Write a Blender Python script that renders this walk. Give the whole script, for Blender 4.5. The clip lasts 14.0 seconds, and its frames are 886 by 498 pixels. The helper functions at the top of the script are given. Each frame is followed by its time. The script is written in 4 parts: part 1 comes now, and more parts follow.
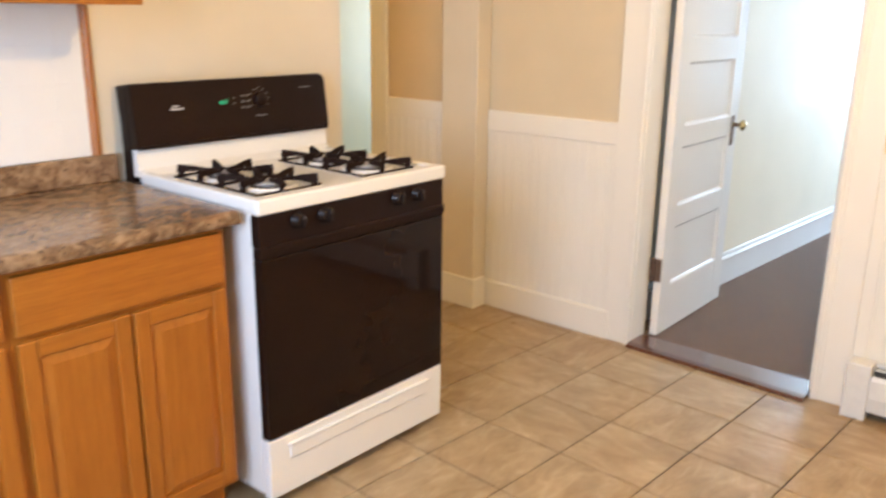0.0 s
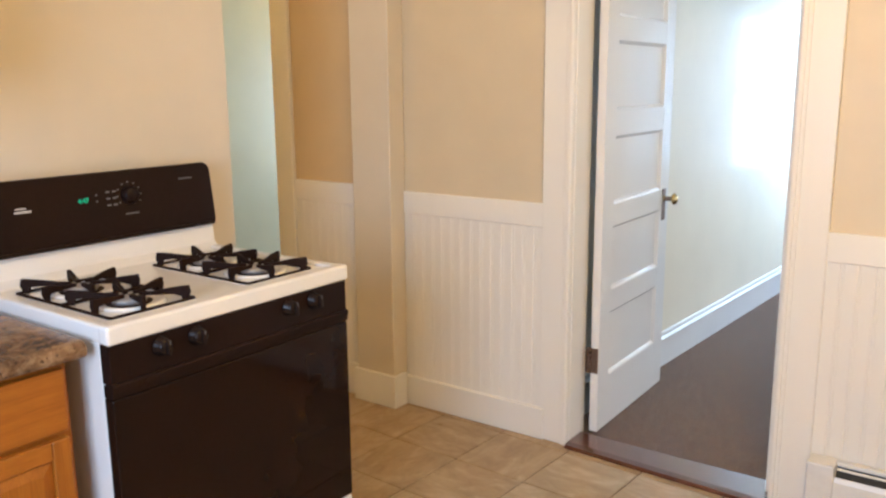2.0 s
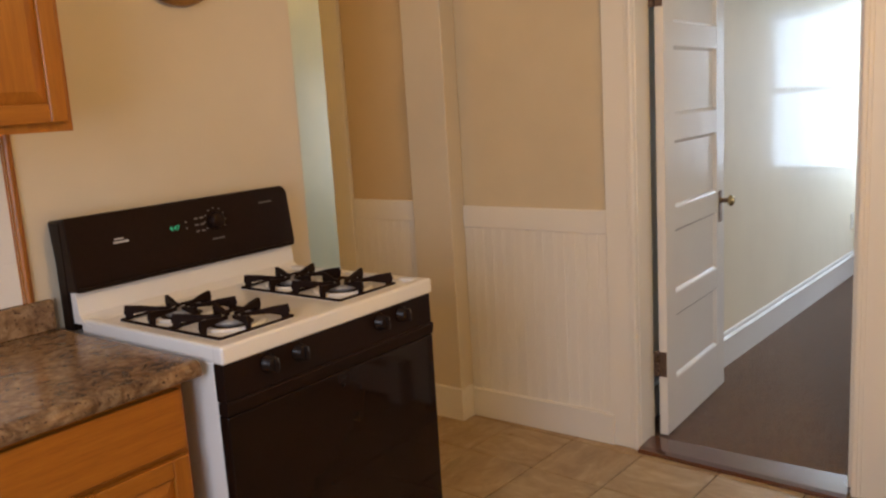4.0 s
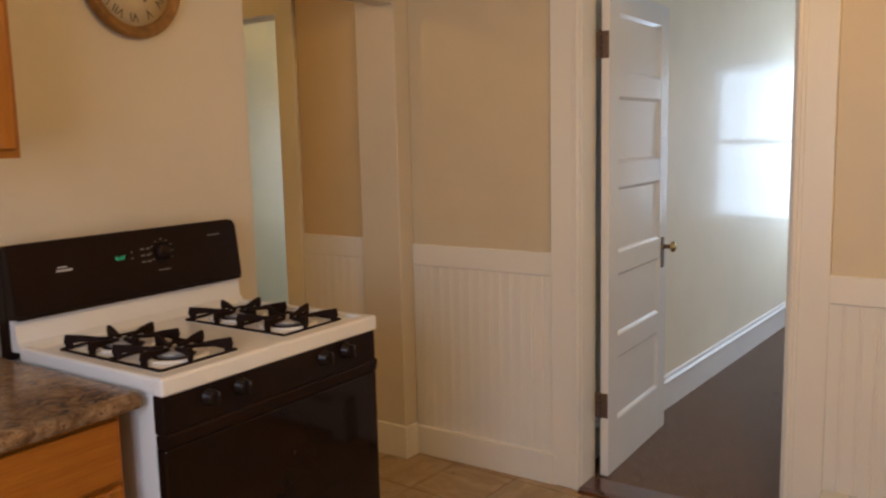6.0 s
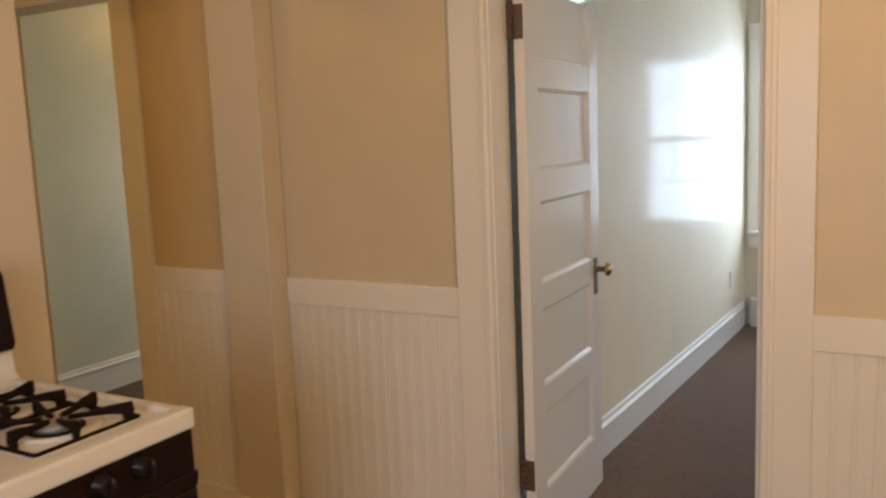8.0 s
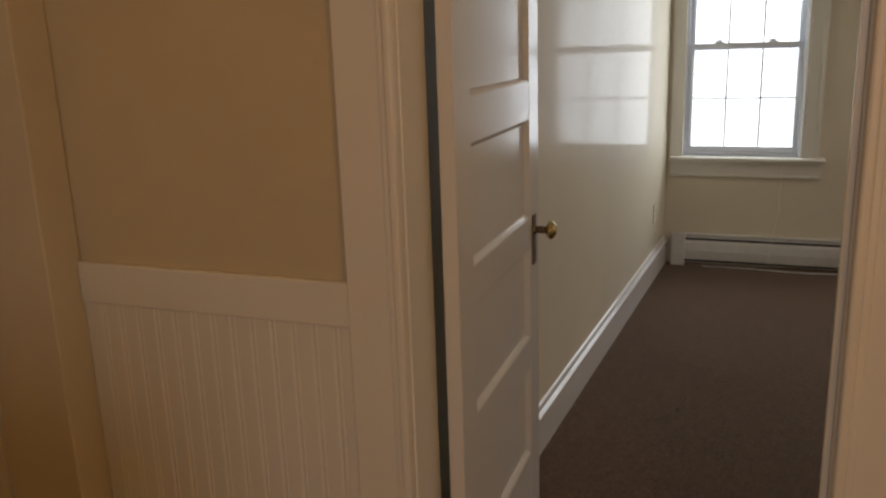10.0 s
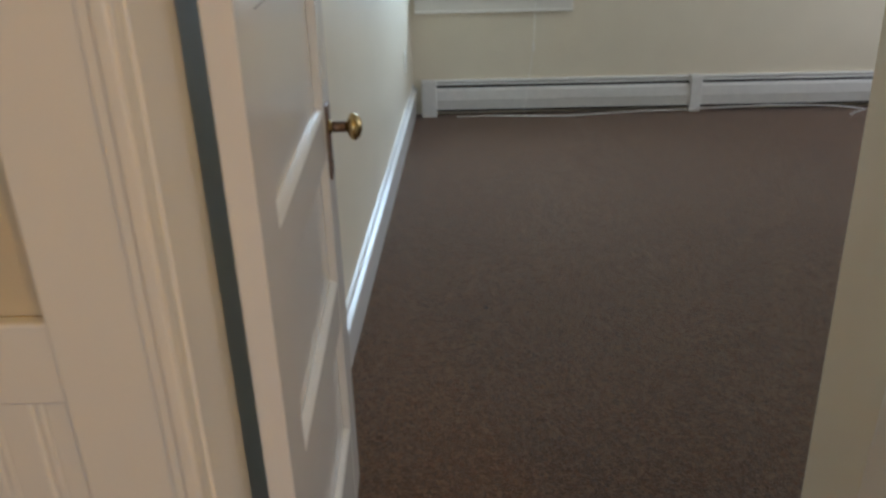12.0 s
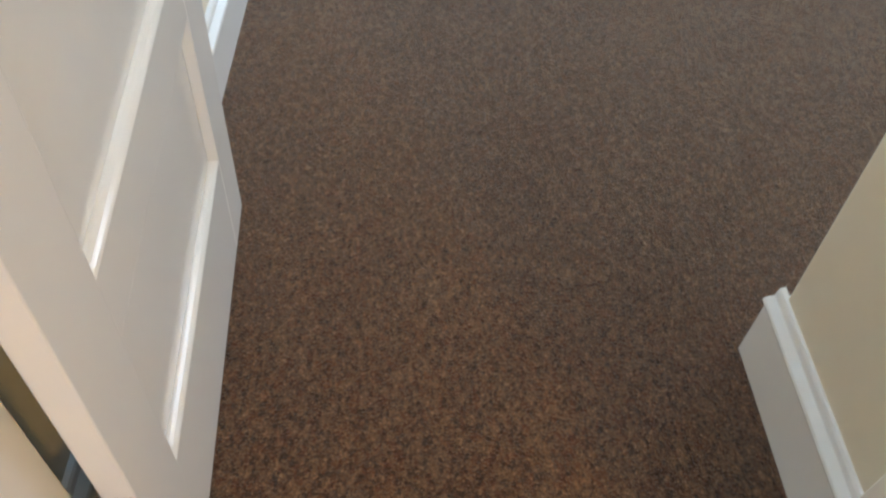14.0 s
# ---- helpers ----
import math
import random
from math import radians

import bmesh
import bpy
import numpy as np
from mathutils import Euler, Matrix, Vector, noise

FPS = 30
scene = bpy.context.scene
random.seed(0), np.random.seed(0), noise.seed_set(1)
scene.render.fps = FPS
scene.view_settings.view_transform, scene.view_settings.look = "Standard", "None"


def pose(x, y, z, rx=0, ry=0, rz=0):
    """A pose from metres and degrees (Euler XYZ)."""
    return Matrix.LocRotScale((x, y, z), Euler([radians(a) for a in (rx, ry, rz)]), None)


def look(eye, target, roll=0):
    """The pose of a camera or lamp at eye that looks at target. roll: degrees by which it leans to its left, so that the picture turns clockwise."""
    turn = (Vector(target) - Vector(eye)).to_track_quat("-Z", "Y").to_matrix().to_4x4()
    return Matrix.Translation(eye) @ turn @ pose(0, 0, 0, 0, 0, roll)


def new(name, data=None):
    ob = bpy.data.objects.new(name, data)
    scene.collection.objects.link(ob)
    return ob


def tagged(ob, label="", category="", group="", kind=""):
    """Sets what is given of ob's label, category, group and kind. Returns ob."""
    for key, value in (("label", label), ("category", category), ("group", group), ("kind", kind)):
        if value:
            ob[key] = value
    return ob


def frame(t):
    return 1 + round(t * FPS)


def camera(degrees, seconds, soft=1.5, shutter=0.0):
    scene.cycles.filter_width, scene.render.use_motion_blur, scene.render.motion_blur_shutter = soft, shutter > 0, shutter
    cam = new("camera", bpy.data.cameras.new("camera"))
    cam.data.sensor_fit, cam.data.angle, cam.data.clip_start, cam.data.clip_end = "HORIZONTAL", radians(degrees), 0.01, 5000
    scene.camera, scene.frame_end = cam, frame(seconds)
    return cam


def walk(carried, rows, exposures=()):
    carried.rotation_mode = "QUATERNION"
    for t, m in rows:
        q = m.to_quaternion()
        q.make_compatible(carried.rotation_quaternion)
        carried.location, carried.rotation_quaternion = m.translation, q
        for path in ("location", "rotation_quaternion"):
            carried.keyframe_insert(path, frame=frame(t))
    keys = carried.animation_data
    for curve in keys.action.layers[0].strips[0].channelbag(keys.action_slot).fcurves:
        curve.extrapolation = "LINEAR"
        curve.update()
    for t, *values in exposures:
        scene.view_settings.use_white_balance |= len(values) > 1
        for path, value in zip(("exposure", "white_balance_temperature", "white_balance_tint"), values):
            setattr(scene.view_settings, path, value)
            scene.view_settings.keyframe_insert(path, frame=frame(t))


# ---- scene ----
cam = camera(56.3, 14.0, 2.3, 0.5)
PATH = [
    (0, (-3.165, -1.588, 1.411), (-1.702, -0.338, 0.867), 0.7),
    (0.5, (-3.042, -1.545, 1.408), (-1.497, -0.362, 0.946), 0.8),
    (1, (-2.931, -1.534, 1.399), (-1.552, -0.165, 0.927), -0.6),
    (1.5, (-2.862, -1.519, 1.421), (-1.476, -0.153, 0.96), -1.0),
    (2, (-2.822, -1.421, 1.442), (-1.236, -0.268, 1.049), -0.5),
    (2.5, (-2.822, -1.29, 1.414), (-1.261, -0.102, 1.022), -2.9),
    (2.7, (-2.795, -1.286, 1.415), (-1.291, -0.027, 1.026), -3.1),
    (4.8, (-3.071, -1.34, 1.455), (-1.478, -0.173, 1.137), -3.5),
    (5, (-3.078, -1.33, 1.442), (-1.484, -0.159, 1.146), -3.0),
    (5.5, (-3.029, -1.355, 1.467), (-1.397, -0.227, 1.215), -0.2),
    (6, (-2.981, -1.362, 1.454), (-1.345, -0.244, 1.185), -1.3),
    (6.5, (-2.81, -1.396, 1.47), (-1.158, -0.295, 1.229), -1.4),
    (7, (-2.671, -1.352, 1.465), (-0.991, -0.299, 1.207), -2.5),
    (7.2, (-2.603, -1.286, 1.46), (-0.907, -0.256, 1.215), -2.6),
    (9.3, (-1.666, -0.807, 1.464), (0.103, 0.041, 1.076), -1.9),
    (9.5, (-1.582, -0.735, 1.466), (0.211, 0.061, 1.075), -1.5),
    (10, (-1.423, -0.613, 1.446), (0.386, 0.086, 0.958), -1.9),
    (10.5, (-1.204, -0.517, 1.433), (0.617, 0.128, 0.919), -3.2),
    (11, (-1.048, -0.466, 1.421), (0.781, -0.018, 0.748), -3.9),
    (11.5, (-0.839, -0.35, 1.398), (0.991, -0.09, 0.635), -2.6),
    (12, (-0.697, -0.246, 1.388), (1.103, -0.238, 0.516), -1.3),
    (12.5, (-0.528, -0.244, 1.358), (1.223, -0.333, 0.395), -0.5),
    (13, (-0.335, -0.283, 1.31), (1.25, -0.372, 0.093), 2.1),
    (13.5, (-0.245, -0.31, 1.242), (1.139, -0.415, -0.198), 3.6),
    (14, (-0.2, -0.287, 1.202), (1.062, -0.437, -0.341), 4.9),
]

# ---- light and exposure ----
EXPOSURES = [(0.0, 0.58, 5550, 16), (0.5, 0.41, 5400, 15), (1.0, 0.42, 5300, 15), (1.6, 0.53, 5300, 15.5), (2.5, -0.17, 5800, 18.5), (4.8, -0.64, 6500, 24),
             (5.5, -0.78, 6400, 24), (6.5, -0.66, 6250, 22.5), (7.2, -0.44, 6150, 20.5), (9.3, -1.49, 7850, 27.5), (10.5, -1.94, 8200, 28.5), (11.0, -1.94, 7000, 22), (11.5, -1.32, 6150, 16.5),
             (12.0, -0.88, 6050, 17), (12.5, -0.58, 5900, 15), (13.0, -0.38, 5850, 14), (14.0, 0.27, 5800, 14.5)]
walk(cam, [(t, look(eye, target, roll)) for t, eye, target, roll in PATH], EXPOSURES)

world = bpy.data.worlds.new("sky")
scene.world = world
world.use_nodes = True
wn = world.node_tree
sky = wn.nodes.new("ShaderNodeTexSky")
sky.sky_type, sky.sun_disc = "NISHITA", False
sky.sun_elevation, sky.sun_rotation = radians(35), radians(200)
wn.links.new(sky.outputs[0], wn.nodes["Background"].inputs[0])
wn.nodes["Background"].inputs[1].default_value = 0.12


def area_lamp(name, eye, target, w, h, watts, colour):
    data = bpy.data.lights.new(name, "AREA")
    data.shape, data.size, data.size_y, data.energy, data.color = "RECTANGLE", w, h, watts, colour
    ob = new(name, data)
    ob.matrix_world = look(eye, target)
    return ob


KX0, KY0 = -3.95, -3.1     # back corner of the kitchen
WARM, DAY = (1.0, 0.585, 0.135), (0.80, 0.91, 1.0)
# daylight in the bedroom window and the kitchen window behind, warm ceiling lamps, added fill lights
area_lamp("window_daylight", (4.12, -0.507, 1.36), (0, -0.507, 1.36), 0.72, 1.40, 72, (0.60, 0.84, 1.0))
# assumed second window, out of view, added to lift the bedroom's far wall
area_lamp("assumed_bedroom_window_light", (2.95, -3.66, 1.4), (2.95, 0, 1.2), 1.28, 1.38, 36, (0.88, 0.94, 1.0))
area_lamp("kitchen_window_daylight", (KX0 - 0.06, -0.9, 1.45), (0, -0.9, 1.0), 1.3, 1.3, 46, DAY)
# added fill from an unseen opening, to brighten the pale green wall
area_lamp("back_room_fill_light", (2.68, 2.2, 1.2), (0, 2.2, 1.0), 0.95, 1.1, 20, (0.92, 1.0, 0.97))
# the hall bulb is an added fill, out of view, for the hall panel
for name, place, watts in (("kitchen_lamp_bulb", (-1.5, -1.3, 2.30), 53), ("hall_fill_bulb", (-1.55, 1.80, 2.30), 12), ("back_room_lamp_bulb", (1.85, 2.35, 2.30), 9)):
    bulb = bpy.data.lights.new(name, "POINT")
    bulb.energy, bulb.color, bulb.shadow_soft_size = watts, WARM, 0.07
    new(name, bulb).location = place



# ---- materials ----
def nodes_of(name):
    m = bpy.data.materials.new(name)
    m.use_nodes = True
    nt = m.node_tree
    return m, nt, nt.nodes["Principled BSDF"]


def add(nt, kind, **values):
    n = nt.nodes.new(kind)
    for k, v in values.items():
        if k in n.inputs:
            n.inputs[k].default_value = v
    return n


def coords(nt, scale=(1, 1, 1), by_object=False):
    """Object coordinates, scaled; by_object shifts each piece by its own random amount."""
    tc = nt.nodes.new("ShaderNodeTexCoord")
    mp = add(nt, "ShaderNodeMapping", Scale=scale)
    nt.links.new(tc.outputs["Object"], mp.inputs["Vector"])
    if by_object:
        oi = nt.nodes.new("ShaderNodeObjectInfo")
        mu = add(nt, "ShaderNodeMath")
        mu.operation = "MULTIPLY"
        mu.inputs[1].default_value = 37.0
        nt.links.new(oi.outputs["Random"], mu.inputs[0])
        cb = nt.nodes.new("ShaderNodeCombineXYZ")
        for i in range(3):
            nt.links.new(mu.outputs[0], cb.inputs[i])
        nt.links.new(cb.outputs[0], mp.inputs["Location"])
    return mp.outputs[0]


def noise_of(nt, vec, scale, detail=4.0, rough=0.55, distortion=0.0):
    n = add(nt, "ShaderNodeTexNoise", Scale=scale, Detail=detail, Roughness=rough, Distortion=distortion)
    nt.links.new(vec, n.inputs["Vector"])
    return n.outputs["Fac"]


def ramp_of(nt, fac, stops):
    r = nt.nodes.new("ShaderNodeValToRGB")
    while len(r.color_ramp.elements) < len(stops):
        r.color_ramp.elements.new(0.5)
    for e, (p, c) in zip(r.color_ramp.elements, stops):
        e.position, e.color = p, (*c, 1)
    nt.links.new(fac, r.inputs[0])
    return r.outputs[0]


def blend(nt, fac, a, b, mode="MIX"):
    m = nt.nodes.new("ShaderNodeMix")
    m.data_type, m.blend_type = "RGBA", mode
    for sock, v in ((m.inputs[0], fac), (m.inputs[6], a), (m.inputs[7], b)):
        if isinstance(v, (int, float)):
            sock.default_value = v
        elif isinstance(v, tuple):
            sock.default_value = (*v, 1)
        else:
            nt.links.new(v, sock)
    return m.outputs[2]


def bump_of(nt, bsdf, height, strength, distance):
    b = add(nt, "ShaderNodeBump", Strength=strength, Distance=distance)
    nt.links.new(height, b.inputs["Height"])
    nt.links.new(b.outputs[0], bsdf.inputs["Normal"])


def dim(c, k):
    return tuple(x * k for x in c)


def paint(name, colour, rough=0.5, vary=0.06, bump=0.15, scale=1.0, specular=0.5, brush=(1, 1, 1), coat=0.0, waves=0.0):
    """Brushed or rolled house paint: faint blotches, roller texture, uneven gloss."""
    m, nt, b = nodes_of(name)
    v = coords(nt, brush)
    big = noise_of(nt, v, 1.7 * scale, 5)
    fine = noise_of(nt, v, 110 * scale, 2)
    mid = noise_of(nt, v, 6 * scale, 3)
    c = ramp_of(nt, big, [(0.3, dim(colour, 1 - vary)), (0.7, dim(colour, 1 + vary * 0.6))])
    c = blend(nt, 0.12, c, ramp_of(nt, mid, [(0.35, dim(colour, 1 - 2.5 * vary)), (0.65, dim(colour, 1 + vary))]))
    nt.links.new(c, b.inputs["Base Color"])
    r = add(nt, "ShaderNodeMapRange")
    r.inputs["To Min"].default_value, r.inputs["To Max"].default_value = rough * 0.92, rough * 1.1
    nt.links.new(mid, r.inputs["Value"])
    nt.links.new(r.outputs[0], b.inputs["Roughness"])
    b.inputs["Specular IOR Level"].default_value = specular
    if coat:
        b.inputs["Coat Weight"].default_value, b.inputs["Coat Roughness"].default_value, b.inputs["Coat IOR"].default_value = coat, 0.075, 1.4
    if bump:
        bump_of(nt, b, fine, bump, 0.0015)
    if waves:
        # upright roller streaks in the gloss, as on old enamelled plaster
        streak = noise_of(nt, coords(nt, (1, 1, 0.05)), 26, 3, 0.6)
        lump = noise_of(nt, coords(nt, (1, 1, 0.4)), 5, 2)
        cb = add(nt, "ShaderNodeBump", Strength=waves, Distance=0.0016)
        nt.links.new(blend(nt, 0.4, streak, lump), cb.inputs["Height"])
        nt.links.new(cb.outputs[0], b.inputs["Coat Normal"])
    return m


def plain(name, colour, rough=0.5, metal=0.0, vary=0.08, bump=0.05, scale=60.0, specular=0.5):
    m, nt, b = nodes_of(name)
    v = coords(nt)
    n = noise_of(nt, v, scale, 4)
    nt.links.new(ramp_of(nt, n, [(0.3, dim(colour, 1 - vary)), (0.7, dim(colour, 1 + vary))]), b.inputs["Base Color"])
    b.inputs["Metallic"].default_value = metal
    b.inputs["Roughness"].default_value = rough
    b.inputs["Specular IOR Level"].default_value = specular
    if bump:
        bump_of(nt, b, n, bump, 0.002)
    return m


def oak(name, scale):
    m, nt, b = nodes_of(name)
    v = coords(nt, scale, True)
    grain = noise_of(nt, v, 1.0, 6, 0.65, 0.6)
    fine = noise_of(nt, v, 5.0, 4, 0.7)
    c = ramp_of(nt, grain, [(0.25, (0.27, 0.080, 0.006)), (0.5, (0.36, 0.116, 0.008)), (0.75, (0.43, 0.152, 0.014))])
    c = blend(nt, 0.35, c, ramp_of(nt, fine, [(0.35, (0.19, 0.060, 0.003)), (0.6, (0.38, 0.138, 0.009))]))
    nt.links.new(c, b.inputs["Base Color"])
    b.inputs["Roughness"].default_value = 0.36
    bump_of(nt, b, fine, 0.12, 0.001)
    return m


def tile_material():
    """Glazed stone-look tile: soft clouds, drawn-out veins, a fine mottle."""
    m, nt, b = nodes_of("ceramic_tile")
    v = coords(nt, (1, 1, 1), True)
    cloud = noise_of(nt, v, 5.0, 4, 0.5, 0.3)
    drift = noise_of(nt, coords(nt, (1, 2.6, 1), True), 6.0, 5, 0.6, 1.1)
    mottle = noise_of(nt, v, 45, 3)
    c = ramp_of(nt, cloud, [(0.32, (0.285, 0.192, 0.093)), (0.5, (0.365, 0.258, 0.135)), (0.68, (0.46, 0.345, 0.20))])
    c = blend(nt, 0.42, c, ramp_of(nt, drift, [(0.36, (0.225, 0.142, 0.062)), (0.46, (0.34, 0.235, 0.115)), (0.56, (0.41, 0.30, 0.165)), (0.66, (0.54, 0.42, 0.265))]))
    c = blend(nt, 0.08, c, ramp_of(nt, mottle, [(0.3, (0.22, 0.14, 0.07)), (0.7, (0.6, 0.46, 0.3))]))
    nt.links.new(c, b.inputs["Base Color"])
    r = add(nt, "ShaderNodeMapRange")
    r.inputs["To Min"].default_value, r.inputs["To Max"].default_value = 0.22, 0.40
    nt.links.new(cloud, r.inputs["Value"])
    nt.links.new(r.outputs[0], b.inputs["Roughness"])
    return m


def carpet_material():
    m, nt, b = nodes_of("loop_carpet")
    v = coords(nt)
    fibre = noise_of(nt, v, 330, 3, 0.8)
    clump = noise_of(nt, coords(nt, (0.6, 1, 1)), 100, 4, 0.75)
    tuft = add(nt, "ShaderNodeTexVoronoi", Scale=260.0)
    nt.links.new(v, tuft.inputs["Vector"])
    patch = noise_of(nt, v, 2.2, 5, 0.6)
    c = ramp_of(nt, tuft.outputs["Color"], [(0.12, (0.008, 0.0036, 0.0018)), (0.42, (0.037, 0.0160, 0.0066)), (0.66, (0.115, 0.054, 0.0225)), (0.90, (0.33, 0.190, 0.095))])
    flecks = add(nt, "ShaderNodeTexVoronoi", Scale=120.0)
    nt.links.new(coords(nt, (0.6, 1, 1)), flecks.inputs["Vector"])
    hue = ramp_of(nt, flecks.outputs["Color"], [(0.15, (0.130, 0.034, 0.010)), (0.42, (0.026, 0.0130, 0.0065)), (0.6, (0.058, 0.049, 0.041)), (0.82, (0.24, 0.135, 0.064))])
    c = blend(nt, 0.42, c, hue)
    c = blend(nt, 0.28, c, ramp_of(nt, clump, [(0.40, (0.004, 0.0018, 0.0009)), (0.60, (0.215, 0.106, 0.048))]))
    c = blend(nt, 0.10, c, ramp_of(nt, patch, [(0.3, (0.036, 0.016, 0.007)), (0.7, (0.125, 0.062, 0.029))]))
    nt.links.new(c, b.inputs["Base Color"])
    b.inputs["Roughness"].default_value = 0.95
    b.inputs["Specular IOR Level"].default_value = 0.15
    b.inputs["Sheen Weight"].default_value = 0.37
    b.inputs["Sheen Roughness"].default_value = 0.45
    b.inputs["Sheen Tint"].default_value = (0.92, 0.80, 0.72, 1)
    h = blend(nt, 0.5, tuft.outputs["Distance"], fibre)
    bump_of(nt, b, h, 0.9, 0.006)
    return m


def laminate_material():
    m, nt, b = nodes_of("countertop_laminate")
    v = coords(nt)
    a = noise_of(nt, v, 7, 6, 0.6, 1.2)
    d = noise_of(nt, v, 40, 4, 0.6, 0.6)
    e = noise_of(nt, v, 95, 2, 0.5)
    c = ramp_of(nt, a, [(0.32, (0.085, 0.044, 0.022)), (0.46, (0.200, 0.112, 0.052)), (0.58, (0.300, 0.184, 0.092)), (0.72, (0.155, 0.098, 0.060))])
    c = blend(nt, 0.34, c, ramp_of(nt, d, [(0.36, (0.040, 0.019, 0.011)), (0.48, (0.20, 0.118, 0.060)), (0.62, (0.44, 0.315, 0.190))]))
    c = blend(nt, ramp_of(nt, e, [(0.32, (0.8, 0.8, 0.8)), (0.38, (0.0, 0.0, 0.0))]), c, (0.030, 0.013, 0.009))
    nt.links.new(c, b.inputs["Base Color"])
    b.inputs["Roughness"].default_value = 0.24
    bump_of(nt, b, e, 0.06, 0.001)
    return m


def glowing(name, colour, strength):
    m, nt, b = nodes_of(name)
    b.inputs["Base Color"].default_value = (*colour, 1)
    b.inputs["Emission Color"].default_value = (*colour, 1)
    b.inputs["Emission Strength"].default_value = strength
    return m


def glass_material():
    m, nt, b = nodes_of("window_glass")
    b.inputs["Transmission Weight"].default_value = 1.0
    b.inputs["Roughness"].default_value = 0.0
    b.inputs["IOR"].default_value = 1.45
    return m


CREAM = paint("cream_wall_paint", (0.68, 0.605, 0.465), 0.42, 0.05, 0.2)
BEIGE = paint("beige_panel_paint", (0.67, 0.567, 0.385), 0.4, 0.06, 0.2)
# hall copy of the beige, with its orange light put into the colour
BEIGE_WARMLIT = paint("warm_lit_beige_paint", (0.62, 0.47, 0.265), 0.4, 0.06, 0.2)
HALLWALL = paint("pale_green_wall_paint", (0.66, 0.675, 0.53), 0.32, 0.05, 0.15)
BEDWALL = paint("glossy_cream_wall_paint", (0.77, 0.695, 0.54), 0.6, 0.04, 0.012, 1.0, 0.12, (1, 1, 1), 0.33, 0.10)
WHITE = paint("white_trim_paint", (0.83, 0.80, 0.72), 0.32, 0.04, 0.1, 1.0, 0.5, (1, 1, 0.25))
DOORWHITE = paint("white_door_paint", (0.79, 0.765, 0.715), 0.15, 0.015, 0.0)
GLOSSWHITE = paint("glossy_white_trim_paint", (0.78, 0.77, 0.74), 0.15, 0.02, 0.0)
CEIL = paint("ceiling_paint", (0.78, 0.76, 0.70), 0.8, 0.04, 0.2)
GROUT = plain("grout", (0.11, 0.075, 0.045), 0.9, 0, 0.2, 0.3, 90)
TILE = tile_material()
CARPET = carpet_material()
OAK_V = oak("oak_upright_grain", (38, 38, 2.2))
OAK_H = oak("oak_level_grain", (2.2, 38, 38))
LAMINATE = laminate_material()
SPLASH = paint("white_splash_panel", (0.80, 0.79, 0.76), 0.3, 0.03, 0.05)
ENAMEL = plain("white_enamel", (0.80, 0.79, 0.76), 0.16, 0, 0.02, 0.0, 4)
BLACKGLASS = plain("black_oven_glass", (0.012, 0.006, 0.004), 0.06, 0, 0.1, 0.0, 8, 0.16)
BLACK = plain("black_enamel", (0.014, 0.007, 0.005), 0.34, 0, 0.1, 0.02, 60, 0.12)
KNOBBLACK = plain("glossy_black_knob", (0.014, 0.008, 0.006), 0.24, 0, 0.1, 0.0, 40, 0.22)
IRON = plain("cast_iron", (0.016, 0.008, 0.006), 0.6, 0, 0.3, 0.3, 200, 0.08)
ALU = plain("burner_aluminium", (0.36, 0.35, 0.335), 0.5, 0.35, 0.15, 0.1, 90)
LOGO = plain("white_maker_print", (0.50, 0.49, 0.48), 0.4, 0, 0.05, 0, 30)
MARK = plain("pale_print", (0.15, 0.145, 0.14), 0.5, 0, 0.05, 0, 30)
GREEN = glowing("green_display", (0.02, 0.60, 0.30), 0.3)
WOODSILL = plain("red_brown_varnish", (0.095, 0.030, 0.013), 0.17, 0, 0.15, 0.0, 14, 0.6)
WOODSILL.node_tree.nodes["Principled BSDF"].inputs["Coat Weight"].default_value = 1.0
WOODSILL.node_tree.nodes["Principled BSDF"].inputs["Coat Roughness"].default_value = 0.16
WOODSILL.node_tree.nodes["Principled BSDF"].inputs["Coat IOR"].default_value = 1.5
BRONZE = plain("dark_bronze", (0.17, 0.115, 0.085), 0.45, 0.8, 0.3, 0.15, 120)
BRASS = plain("old_brass", (0.50, 0.37, 0.17), 0.24, 1.0, 0.2, 0.05, 60)
HEATMETAL = plain("white_heater_enamel", (0.72, 0.71, 0.67), 0.33, 0, 0.04, 0.04, 30)
SLOT = plain("dark_slot", (0.03, 0.028, 0.026), 0.7, 0, 0.2, 0.1, 40)
VINYL = plain("white_vinyl", (0.70, 0.74, 0.80), 0.35, 0, 0.03, 0.02, 20)
GLASS = glass_material()
GOLDRIM = plain("gold_brown_clock_rim", (0.30, 0.145, 0.035), 0.3, 0.2, 0.25, 0.1, 45)
CLOCKFACE = plain("cream_clock_face", (0.60, 0.48, 0.28), 0.5, 0, 0.1, 0.02, 12)
INK = plain("clock_ink", (0.14, 0.095, 0.05), 0.6, 0, 0.1, 0, 20)
CORDWHITE = plain("white_cord", (0.78, 0.77, 0.73), 0.6, 0, 0.05, 0.1, 90)
OUTLET = plain("ivory_plastic", (0.74, 0.71, 0.62), 0.4, 0, 0.03, 0.0, 30)
LAMPGLASS = glowing("lamp_dome", (1.0, 0.85, 0.62), 3.0)


